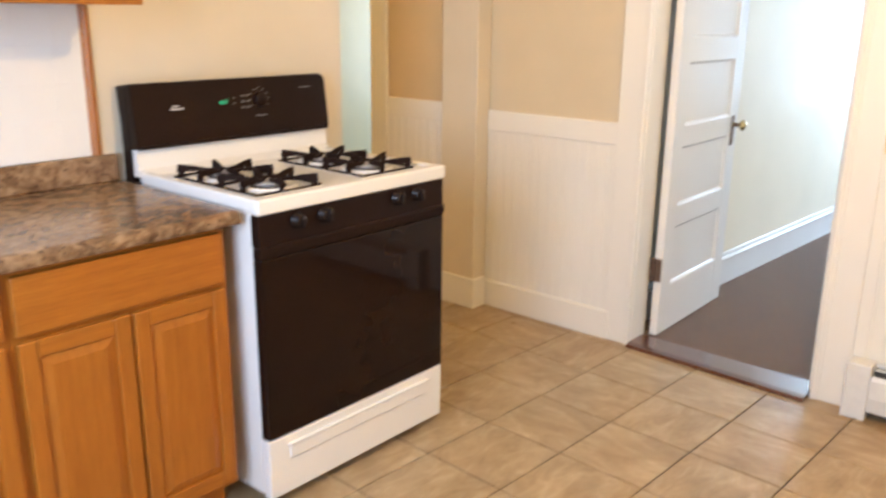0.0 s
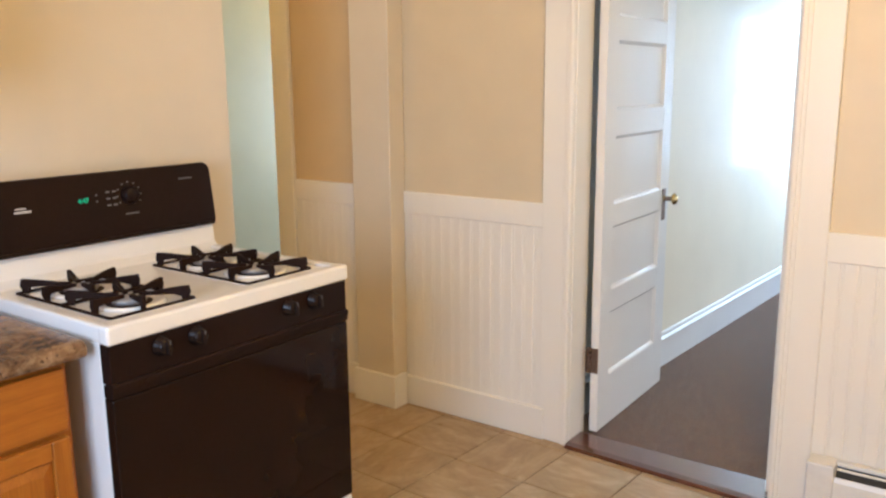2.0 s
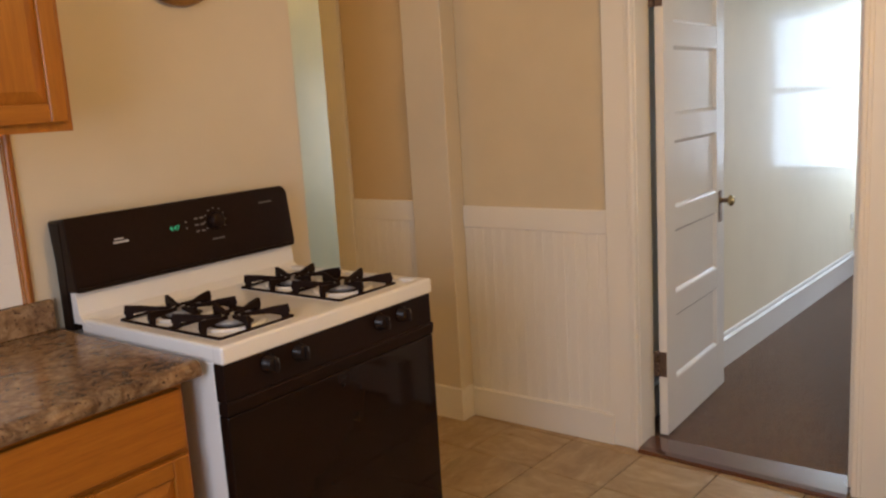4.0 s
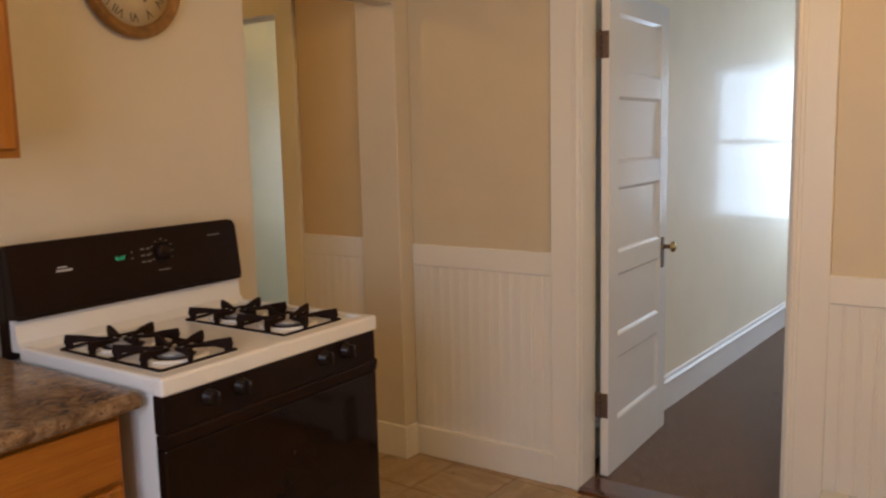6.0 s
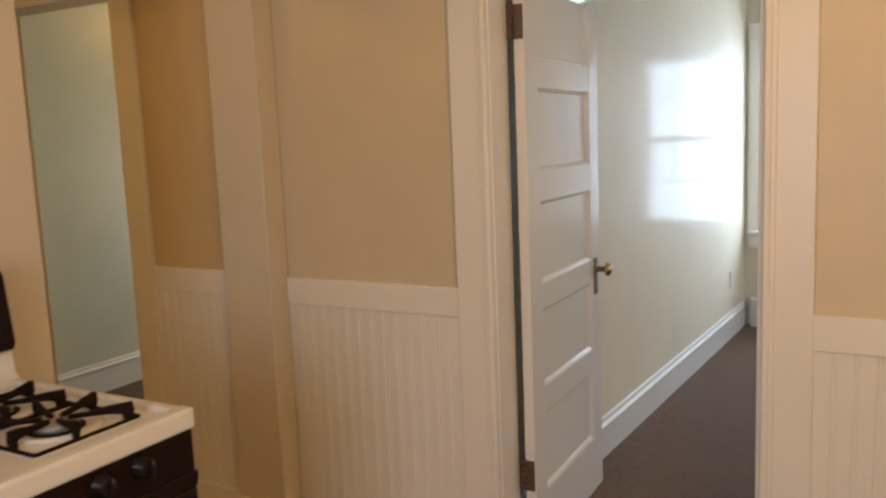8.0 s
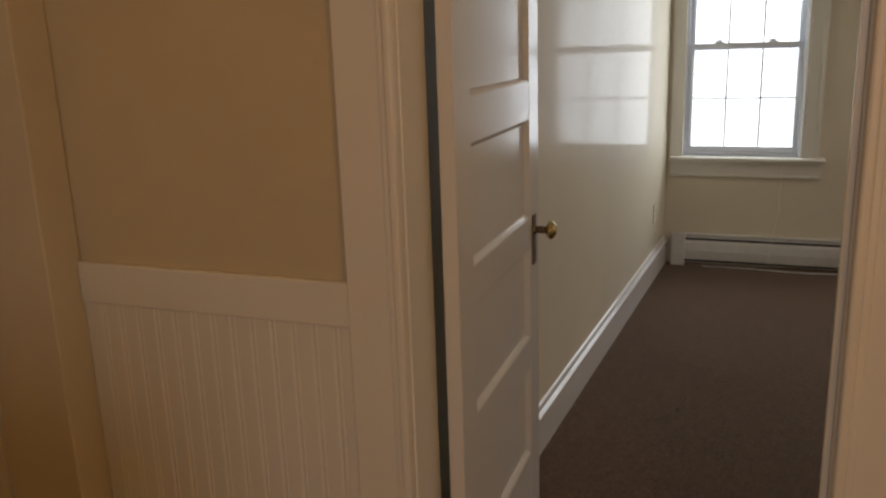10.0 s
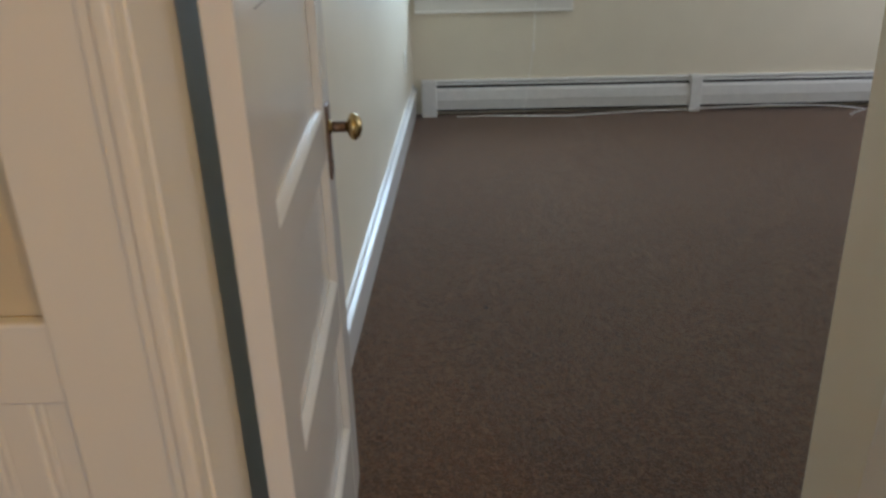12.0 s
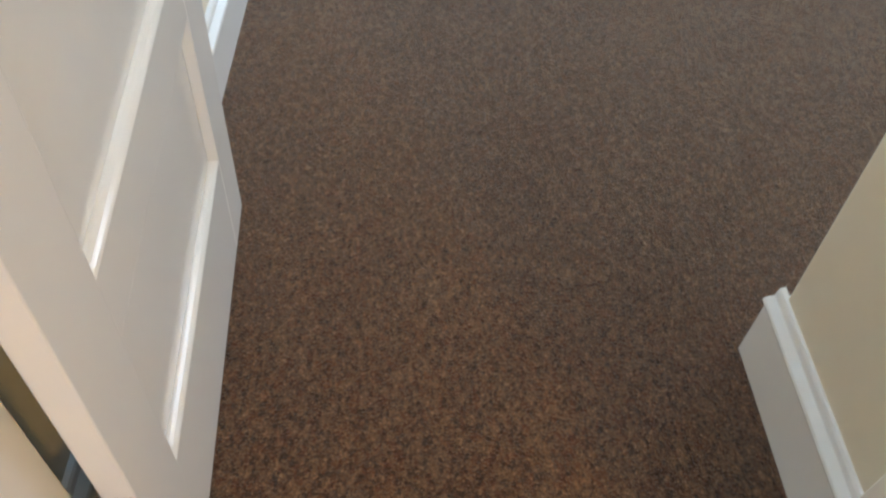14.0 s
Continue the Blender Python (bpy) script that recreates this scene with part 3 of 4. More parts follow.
# ---- window ----
def window():
    fr = tagged(new("window_1"), "white double-hung window with six panes in each sash", "window", kind="structure")
    x = FARX
    part("window_frame", box(x + 0.012, x + 0.13, WY1 - 0.02, WY1 + 0.0, WZ0, WZ1, 0.002), VINYL, fr)
    part("window_frame", box(x + 0.012, x + 0.13, WY0, WY0 + 0.02, WZ0, WZ1, 0.002), VINYL, fr)
    part("window_frame", box(x + 0.012, x + 0.13, WY0 + 0.02, WY1 - 0.02, WZ1 - 0.02, WZ1, 0.002), VINYL, fr)
    part("window_frame", box(x + 0.012, x + 0.13, WY0 + 0.02, WY1 - 0.02, WZ0, WZ0 + 0.018, 0.002), VINYL, fr)
    for name, a, b, dx in (("lower_sash", WZ0 + 0.019, 1.378, 0.030), ("upper_sash", 1.335, WZ1 - 0.021, 0.066)):
        y0, y1 = WY0 + 0.021, WY1 - 0.021
        bm = box(x + dx, x + dx + 0.032, y0, y0 + 0.026, a, b, 0.003)
        box(x + dx, x + dx + 0.032, y1 - 0.026, y1, a, b, 0.003, 2, bm)
        box(x + dx, x + dx + 0.032, y0 + 0.026, y1 - 0.026, a, a + 0.038, 0.003, 2, bm)
        box(x + dx, x + dx + 0.032, y0 + 0.026, y1 - 0.026, b - 0.036, b, 0.003, 2, bm)
        s = part(name, bm, VINYL, fr)
        gy0, gy1, ga, gb = y0 + 0.026, y1 - 0.026, a + 0.038, b - 0.036
        for i in (1, 2):
            yy = gy0 + (gy1 - gy0) * i / 3
            part("muntin", box(x + dx + 0.011, x + dx + 0.021, yy - 0.005, yy + 0.005, ga, gb), VINYL, s)
        zz = (ga + gb) / 2
        for i in range(3):
            ya, yb = gy0 + (gy1 - gy0) * i / 3 + 0.006, gy0 + (gy1 - gy0) * (i + 1) / 3 - 0.006
            part("muntin", box(x + dx + 0.011, x + dx + 0.021, ya - 0.001, yb + 0.001, zz - 0.005, zz + 0.005), VINYL, s)
        for i in range(3):
            for c, e in ((ga, zz - 0.006), (zz + 0.006, gb)):
                ya, yb = gy0 + (gy1 - gy0) * i / 3 + 0.006, gy0 + (gy1 - gy0) * (i + 1) / 3 - 0.006
                p = part("pane", box(x + dx + 0.014, x + dx + 0.018, ya, yb, c, e), GLASS, s)
                p.visible_shadow = False
        if name == "lower_sash":
            for yy in (-0.36, -0.66):
                bm = box(x + dx - 0.002, x + dx + 0.026, yy - 0.028, yy + 0.028, b, b + 0.008, 0.002)
                turned([(0.014, b + 0.008), (0.014, b + 0.018), (0.009, b + 0.022)], Matrix.Translation((x + dx + 0.012, yy, 0)), 14, bm)
                box(x + dx - 0.004, x + dx + 0.010, yy - 0.006, yy + 0.034, b + 0.010, b + 0.018, 0.003, 2, bm)
                part("sash_lock", bm, VINYL, s)
    # inner trim
    part("window_casing", box(x - 0.02, x + 0.012, WY1 - 0.005, -0.0925, WZ0, WZ1 + 0.1, 0.003), WHITE, fr)
    bm = box(x - 0.02, x + 0.012, WY0 - 0.10, WY0 + 0.005, WZ0, WZ1 + 0.1, 0.003)
    box(x - 0.026, x - 0.018, WY0 - 0.10, WY0 - 0.075, WZ0, WZ1 + 0.1, 0.003, 2, bm)
    box(x - 0.025, x - 0.018, WY0 - 0.012, WY0 + 0.005, WZ0, WZ1 + 0.1, 0.003, 2, bm)
    part("window_casing", bm, WHITE, fr)
    part("window_casing", box(x - 0.022, x + 0.012, WY0 - 0.11, -0.09, WZ1 - 0.004, WZ1 + 0.11, 0.003), WHITE, fr)
    part("window_sill", box(x - 0.075, x + 0.03, -0.985, -0.096, WZ0 - 0.026, WZ0, 0.008, 3), WHITE, fr)
    bm = box(x - 0.020, x, -0.962, -0.098, WZ0 - 0.125, WZ0 - 0.027, 0.003)
    box(x - 0.030, x - 0.018, -0.962, -0.098, WZ0 - 0.045, WZ0 - 0.028, 0.004, 2, bm)
    box(x - 0.026, x - 0.018, -0.962, -0.098, WZ0 - 0.125, WZ0 - 0.11, 0.003, 2, bm)
    part("window_apron", bm, WHITE, fr)


window()


# ---- baseboard heaters ----
def heater(name, label, along, wall, sign, a, b, z0=0.02, h=0.185, depth=0.062, caps=(True, True)):
    """A hot-water baseboard heater: back plate, top lip, slot, front cover, end caps. along: 'y'; sign: way out of the wall."""
    th = thing(name, label, "heater", (wall + sign * depth / 2, (a + b) / 2, z0), "baseboard heaters")

    def prof(pts):
        return [(wall + sign * u, z0 + v) for u, v in pts]
    part("back_plate", extrude_profile(prof([(0, 0.0), (0.006, 0.0), (0.006, h - 0.010), (0.020, h - 0.006), (0.022, h - 0.012), (0.026, h - 0.010), (0.024, h), (0, h)]), "y", a, b), HEATMETAL, th)
    part("fin_core", extrude_profile(prof([(0.007, 0.012), (0.048, 0.012), (0.048, h - 0.060), (0.020, h - 0.022), (0.007, h - 0.022)]), "y", a + 0.01, b - 0.01), SLOT, th, "dark inside of the heater")
    front = [(depth - 0.013, 0.030), (depth - 0.009, 0.024), (depth, 0.082), (depth - 0.004, h - 0.052), (depth - 0.010, h - 0.036), (depth - 0.013, h - 0.036), (depth - 0.009, h - 0.054), (depth - 0.005, 0.082), (depth - 0.013, 0.036)]
    part("front_cover", extrude_profile(prof(front), "y", a, b), HEATMETAL, th)
    part("damper", extrude_profile(prof([(0.030, h - 0.026), (0.033, h - 0.024), (0.027, h - 0.018), (0.025, h - 0.020)]), "y", a + 0.01, b - 0.01), HEATMETAL, th)
    lo, hi = min(a, b), max(a, b)
    for on, c0, c1 in ((caps[0], lo, lo + 0.085), (caps[1], hi - 0.085, hi)):
        if on:
            part("end_cap", box(min(wall, wall + sign * (depth + 0.006)), max(wall, wall + sign * (depth + 0.006)), c0, c1, max(0.0005, z0 - 0.022), z0 + h + 0.004, 0.006, 3), HEATMETAL, th)
    return th


far_a = heater("baseboard_heater", "white metal baseboard heater under the bedroom window", "y", FARX, -1, -1.668, -0.125, 0.022, caps=(False, True))
far_b = heater("baseboard_heater", "white metal baseboard heater continuing along the bedroom wall", "y", FARX, -1, -3.5, -1.672, 0.022, caps=(True, False))
part("joint_cover", box(FARX - 0.068, FARX, -1.702, -1.638, 0.008, 0.212, 0.004), HEATMETAL, far_a)
heater("baseboard_heater", "dented white baseboard heater beside the kitchen doorway", "y", -0.002, -1, -3.1, -0.895, 0.012, 0.20, 0.075)


# ---- stove ----
SX0, SX1, SY = -1.875, -1.117, 0.160


def stove():
    s = thing("gas_stove", "white gas stove with black oven door and black control panel", "stove", ((SX0 + SX1) / 2, 0.46, 0))
    cx = (SX0 + SX1) / 2
    body = part("body", box(SX0 + 0.004, SX1 - 0.004, SY + 0.035, 0.79, 0.05, 0.895, 0.003), ENAMEL, s)
    # cooktop with raised rim
    part("cooktop", box(SX0 + 0.003, SX1 - 0.003, SY - 0.003, 0.735, 0.896, 0.926, 0.002, 2), ENAMEL, s)
    bm = box(SX0, SX1, SY - 0.007, SY + 0.030, 0.8935, 0.938, 0.008, 3)
    box(SX0 + 0.0015, SX0 + 0.030, SY + 0.012, 0.728, 0.8975, 0.9365, 0.007, 3, bm)
    box(SX1 - 0.030, SX1 - 0.0015, SY + 0.012, 0.728, 0.8975, 0.9365, 0.007, 3, bm)
    part("cooktop_rim", bm, ENAMEL, s)
    # control strip, oven door, drawer
    part("control_strip", box(SX0 + 0.006, SX1 - 0.004, SY + 0.002, SY + 0.04, 0.801, 0.892, 0.003), BLACK, s)
    for x in (-1.740, -1.643, -1.344, -1.254):
        m = Matrix.Translation((x, SY + 0.002, 0.862)) @ Matrix.Rotation(radians(90), 4, "X")
        k = part("knob", turned([(0.024, 0.0), (0.024, 0.004), (0.020, 0.007), (0.018, 0.022), (0.015, 0.025), (0, 0.026)], m, 22), KNOBBLACK, s)
        part("knob_grip", box(x - 0.0045, x + 0.0045, SY - 0.034, SY - 0.02, 0.844, 0.881, 0.003), KNOBBLACK, k)
        part("knob_mark", box(x - 0.001, x + 0.001, SY - 0.0345, SY - 0.033, 0.869, 0.879), MARK, k)
    door = part("oven_door", box(SX0 + 0.004, SX1 - 0.003, SY, SY + 0.034, 0.232, 0.770, 0.005, 3), BLACKGLASS, s, "glossy black glass oven door")
    bm = extrude_profile([(SY + 0.03, 0.772), (SY + 0.0005, 0.772), (SY - 0.003, 0.786), (SY - 0.0045, 0.800), (SY - 0.002, 0.806), (SY + 0.002, 0.805), (SY + 0.012, 0.800), (SY + 0.03, 0.800)], "x", SX0 + 0.004, SX1 - 0.003)
    part("door_handle", bm, BLACK, door, "black lip of the oven door that serves as its handle")
    dr = part("drawer", box(SX0 + 0.004, SX1 - 0.003, SY + 0.002, SY + 0.034, 0.040, 0.228, 0.005, 3), ENAMEL, s, "white bottom drawer")
    bm = box(cx - 0.30, cx + 0.30, SY - 0.003, SY + 0.006, 0.150, 0.192, 0.004, 3)
    part("drawer_grip", bm, ENAMEL, dr)
    part("drawer_lip", box(cx - 0.305, cx + 0.305, SY - 0.006, SY + 0.006, 0.192, 0.200, 0.003), ENAMEL, dr)
    for x in (SX0 + 0.06, SX1 - 0.06):
        for y in (SY + 0.08, 0.74):
            part("foot", turned([(0.016, 0.0), (0.016, 0.012), (0.008, 0.014), (0.008, 0.052)], Matrix.Translation((x, y, 0)), 12), BLACK, s)
    # burners
    for i, x in enumerate((-1.700, -1.302)):
        pan_y0, pan_y1 = SY + 0.070, SY + 0.485
        bm = box(x - 0.120, x + 0.120, pan_y0, pan_y1, 0.9255, 0.9275, 0.001)
        part("burner_pan", bm, ENAMEL, s)
        for y in (pan_y0 + 0.104, pan_y1 - 0.104):
            g = bmesh.new()
            a, b = 0.114, 0.100
            for sx in (-1, 1):
                box(x + sx * a - 0.004, x + sx * a + 0.004, y - b, y + b, 0.9275, 0.9335, 0.0015, 1, g)
            for sy in (-1, 1):
                box(x - a, x + a, y + sy * b - 0.004, y + sy * b + 0.004, 0.9275, 0.9335, 0.0015, 1, g)
            # six upright fins run in from the square frame towards the burner
            for ang in (15, 75, 135, 195, 255, 315):
                d = Vector((math.cos(radians(ang)), math.sin(radians(ang)), 0))
                reach = (min(a / max(abs(d.x), 0.1), b / max(abs(d.y), 0.1)) + 0.004) / 0.124
                one = bmesh.new()
                pts = [(0.020, 0.953), (0.020, 0.945), (0.082, 0.945), (0.104, 0.943), (0.106, 0.928), (0.117, 0.928), (0.124, 0.947), (0.121, 0.965), (0.085, 0.961), (0.050, 0.954)]
                vs = [[one.verts.new((x + d.x * u - d.y * w, y + d.y * u + d.x * w, z)) for u, z in ((max(0.018, u * reach), z) for u, z in pts)] for w in (-0.0048, 0.0048)]
                n = len(pts)
                for k in range(n):
                    one.faces.new((vs[0][k], vs[0][(k + 1) % n], vs[1][(k + 1) % n], vs[1][k]))
                one.faces.new(vs[0])
                one.faces.new(vs[1])
                bmesh.ops.recalc_face_normals(one, faces=one.faces)
                join(g, one)
            part("grate", g, IRON, s, "black cast grate with six upright fins")
            t = Matrix.Translation((x, y, 0))
            part("burner_bowl", turned([(0.088, 0.9276), (0.083, 0.9350), (0.066, 0.9320), (0.056, 0.9295)], t, 28), ENAMEL, s)
            part("burner_well", turned([(0.0545, 0.9290), (0.0545, 0.9302), (0, 0.9303)], t, 28), IRON, s, "dark well round the burner")
            part("burner_head", turned([(0.040, 0.928), (0.040, 0.934), (0.043, 0.936), (0.042, 0.941), (0.032, 0.9445), (0.0, 0.9455)], t, 28), ALU, s, "grey aluminium burner head")
    # backguard
    back = part("backguard", extrude_profile([(0.690, 0.922), (0.714, 0.928), (0.736, 0.946), (0.744, 1.016), (0.766, 1.016), (0.766, 0.922)], "x", SX0, SX1), ENAMEL, s, "white lower backguard")
    part("backguard_housing", box(SX0 - 0.006, SX1 + 0.003, 0.768, 0.812, 0.9, 1.19, 0.004), BLACK, s, "black housing behind the white backguard")
    outline = []
    for cxx, czz, rr, a0 in ((SX1 + 0.004, 1.204, 0.030, 0), (SX0 - 0.004, 1.204, 0.008, 90), (SX0 - 0.004, 1.008, 0.006, 180), (SX1 + 0.004, 1.008, 0.014, 270)):
        ux, uz = (-1 if cxx > cx else 1), (-1 if czz > 1.1 else 1)
        for k in range(7):
            an = radians(a0 + 15 * k)
            outline.append((cxx + ux * rr + rr * math.cos(an), czz + uz * rr + rr * math.sin(an)))
    bm = extrude_profile(outline, "y", 0.722, 0.800)
    front = [e for e in bm.edges if all(abs(v.co.y - 0.722) < 1e-5 for v in e.verts)]
    bmesh.ops.bevel(bm, geom=front, offset=0.004, segments=2, profile=0.5, affect="EDGES")
    box(SX0 - 0.002, SX1 - 0.004, 0.7165, 0.730, 1.0055, 1.0165, 0.005, 3, bm)
    lean = Matrix.Translation((0, 0.722, 0.99)) @ Matrix.Rotation(radians(-7), 4, "X") @ Matrix.Translation((0, -0.722, -0.99))
    bmesh.ops.transform(bm, matrix=lean, verts=bm.verts)
    panel = part("control_panel", bm, BLACK, s, "black control panel with rounded corners")

    def on_panel(x, z):
        return lean @ Matrix.Translation((x, 0.7213, z)) @ Matrix.Rotation(radians(90), 4, "X")
    def plate(name, x0, x1, z0, z1, material, d=0.0008):
        b = box(x0, x1, 0.722 - d, 0.7225, z0, z1)
        bmesh.ops.transform(b, matrix=lean, verts=b.verts)
        return part(name, b, material, panel)
    text_part("clock_digits", "4:47", 0.019, on_panel(-1.556, 1.128), GREEN, panel)
    plate("maker_mark", -1.752, -1.706, 1.116, 1.122, LOGO)
    plate("maker_mark", -1.748, -1.720, 1.126, 1.130, LOGO)
    plate("model_mark", -1.236, -1.186, 1.158, 1.162, MARK)
    for i in range(2):
        for j in range(3):
            plate("button_print", -1.486 + i * 0.020, -1.473 + i * 0.020, 1.105 + j * 0.019, 1.110 + j * 0.019, MARK)
    for j in range(2):
        plate("button_print", -1.518, -1.513, 1.120 + j * 0.018, 1.125 + j * 0.018, MARK)
    part("dial", turned([(0.027, 0.0), (0.026, 0.006), (0.022, 0.018), (0.018, 0.021), (0, 0.022)], on_panel(-1.412, 1.130), 24), BLACK, panel, "black oven dial")
    for k in range(9):
        an = radians(-30 + k * 30)
        px, pz = -1.412 + 0.038 * math.cos(an), 1.130 + 0.038 * math.sin(an)
        plate("dial_print", px - 0.003, px + 0.003, pz - 0.002, pz + 0.002, MARK)
    plate("dial_print", -1.432, -1.388, 1.074, 1.078, MARK)


stove()


# ---- counter and cabinets ----
def cabinet_front(owner, name, x0, x1, z0, z1, y, drawer=False):
    """A raised-panel oak door, or a plain drawer front."""
    if drawer:
        return part(name, box(x0, x1, y - 0.019, y, z0, z1, 0.005, 3), OAK_H, owner)
    w = 0.043
    d = part(name, box(x0 + w - 0.006, x1 - w + 0.006, y - 0.009, y, z0 + w - 0.006, z1 - w + 0.006), OAK_V, owner, "oak raised-panel door")
    for a, b in ((x0, x0 + w), (x1 - w, x1)):
        part("stile", box(a, b, y - 0.019, y, z0, z1, 0.005, 3), OAK_V, d)
    for a, b in ((z0, z0 + w), (z1 - w, z1)):
        part("rail", box(x0 + w, x1 - w, y - 0.0185, y, a, b, 0.003), OAK_H, d)
    # raised field with sloping edges
    one = bmesh.new()
    s = 0.026
    lo = [one.verts.new(p) for p in ((x0 + w, y - 0.0092, z0 + w), (x1 - w, y - 0.0092, z0 + w), (x1 - w, y - 0.0092, z1 - w), (x0 + w, y - 0.0092, z1 - w))]
    hi = [one.verts.new(p) for p in ((x0 + w + s, y - 0.018, z0 + w + s), (x1 - w - s, y - 0.018, z0 + w + s), (x1 - w - s, y - 0.018, z1 - w - s), (x0 + w + s, y - 0.018, z1 - w - s))]
    for i in range(4):
        one.faces.new((lo[i], lo[(i + 1) % 4], hi[(i + 1) % 4], hi[i]))
    one.faces.new(hi)
    bmesh.ops.recalc_face_normals(one, faces=one.faces)
    part("raised_field", one, OAK_V, d)
    return d


def base_cabinet(x0, x1, label):
    c = thing("base_cabinet", label, "cabinet", ((x0 + x1) / 2, 0.53, 0), "base cabinets under the counter")
    y = 0.245
    part("carcass", box(x0, x1, y + 0.02, SW, 0.10, 0.868, 0.001), OAK_V, c)
    bm = box(x0, x0 + 0.04, y, y + 0.02, 0.10, 0.868)
    box(x1 - 0.04, x1, y, y + 0.02, 0.10, 0.868, bm=bm)
    box(x0 + 0.04, x1 - 0.04, y + 0.0005, y + 0.02, 0.83, 0.868, bm=bm)
    box(x0 + 0.04, x1 - 0.04, y + 0.0005, y + 0.02, 0.685, 0.725, bm=bm)
    box(x0 + 0.04, x1 - 0.04, y + 0.0005, y + 0.02, 0.10, 0.14, bm=bm)
    part("face_frame", bm, OAK_V, c)
    part("toe_kick", box(x0, x1, y + 0.075, y + 0.09, 0, 0.10), OAK_H, c)
    cabinet_front(c, "drawer_front", x0 + 0.012, x1 - 0.012, 0.712, 0.852, y, True)
    mid = (x0 + x1) / 2
    cabinet_front(c, "door", x0 + 0.012, mid - 0.004, 0.118, 0.698, y)
    cabinet_front(c, "door", mid + 0.004, x1 - 0.012, 0.118, 0.698, y)
    return c


base_cabinet(-2.494, -1.924, "honey oak base cabinet with one drawer and two raised-panel doors")
base_cabinet(-3.06, -2.495, "honey oak base cabinet beside its twin under the counter")

top = thing("countertop", "mottled brown stone-look laminate countertop with a backsplash lip", "countertop", (-2.55, 0.52, 0.868))
edge = [(0.212, 0.868), (0.203, 0.872), (0.199, 0.880), (0.198, 0.890), (0.201, 0.899), (0.208, 0.905), (0.220, 0.907), (SW, 0.907), (SW, 0.868)]
part("worktop", extrude_profile(edge, "x", -3.2, -1.897), LAMINATE, top)
part("backsplash_lip", box(-3.2, -1.900, SW - 0.022, SW - 0.0005, 0.9072, 0.990, 0.006, 3), LAMINATE, top)

splash = thing("tile_backsplash", "glossy white square wall tiles above the counter", "backsplash", (-2.58, SW - 0.004, 0.991))
part("grout_bed", box(-3.2, -1.975, SW - 0.0068, SW - 0.0004, 0.991, 1.60), SPLASH, splash)
side = 0.108
tile_mesh = mesh_of("wall_tile", box(-side + 0.0005, -0.0005, -0.0012, 0, 0.0005, side - 0.0005, 0.0006, 1), SPLASH)
for col in range(11):
    for row in range(4):
        wall_tile = new("wall_tile", tile_mesh)
        wall_tile.parent = splash
        wall_tile.matrix_parent_inverse = home(splash).inverted()
        wall_tile.matrix_basis = Matrix.Translation((-1.9535 - col * side, SW - 0.0066, 0.9915 + row * side))
strip = [(-1.975, 0), (-1.975, -0.007), (-1.971, -0.009), (-1.968, -0.007), (-1.965, -0.013), (-1.960, -0.0165), (-1.954, -0.0165), (-1.950, -0.013), (-1.948, -0.007), (-1.944, -0.008), (-1.943, 0)]
solid("oak_trim_strip", extrude_profile([(x, SW - 0.0004 + y) for x, y in strip], "z", 0.991, 1.4265), OAK_V, "narrow moulded oak strip closing the splash panel", "trim")


def wall_cabinet(x0, x1):
    c = thing("wall_cabinet", "honey oak wall cabinet with raised-panel doors", "cabinet", ((x0 + x1) / 2, 0.67, 1.427))
    y, z0, z1 = 0.515, 1.427, 2.19
    part("carcass", box(x0, x1, y + 0.02, SW - 0.009, z0, z1, 0.001), OAK_V, c)
    bm = box(x0, x0 + 0.04, y, y + 0.02, z0, z1)
    box(x1 - 0.04, x1, y, y + 0.02, z0, z1, bm=bm)
    box(x0 + 0.04, x1 - 0.04, y + 0.0005, y + 0.02, z0, z0 + 0.04, bm=bm)
    box(x0 + 0.04, x1 - 0.04, y + 0.0005, y + 0.02, z1 - 0.04, z1, bm=bm)
    part("face_frame", bm, OAK_V, c)
    mid = (x0 + x1) / 2
    cabinet_front(c, "door", x0 + 0.014, mid - 0.004, z0 + 0.020, z1 - 0.02, y)
    cabinet_front(c, "door", mid + 0.004, x1 - 0.014, z0 + 0.020, z1 - 0.02, y)


wall_cabinet(-2.516, -1.944)


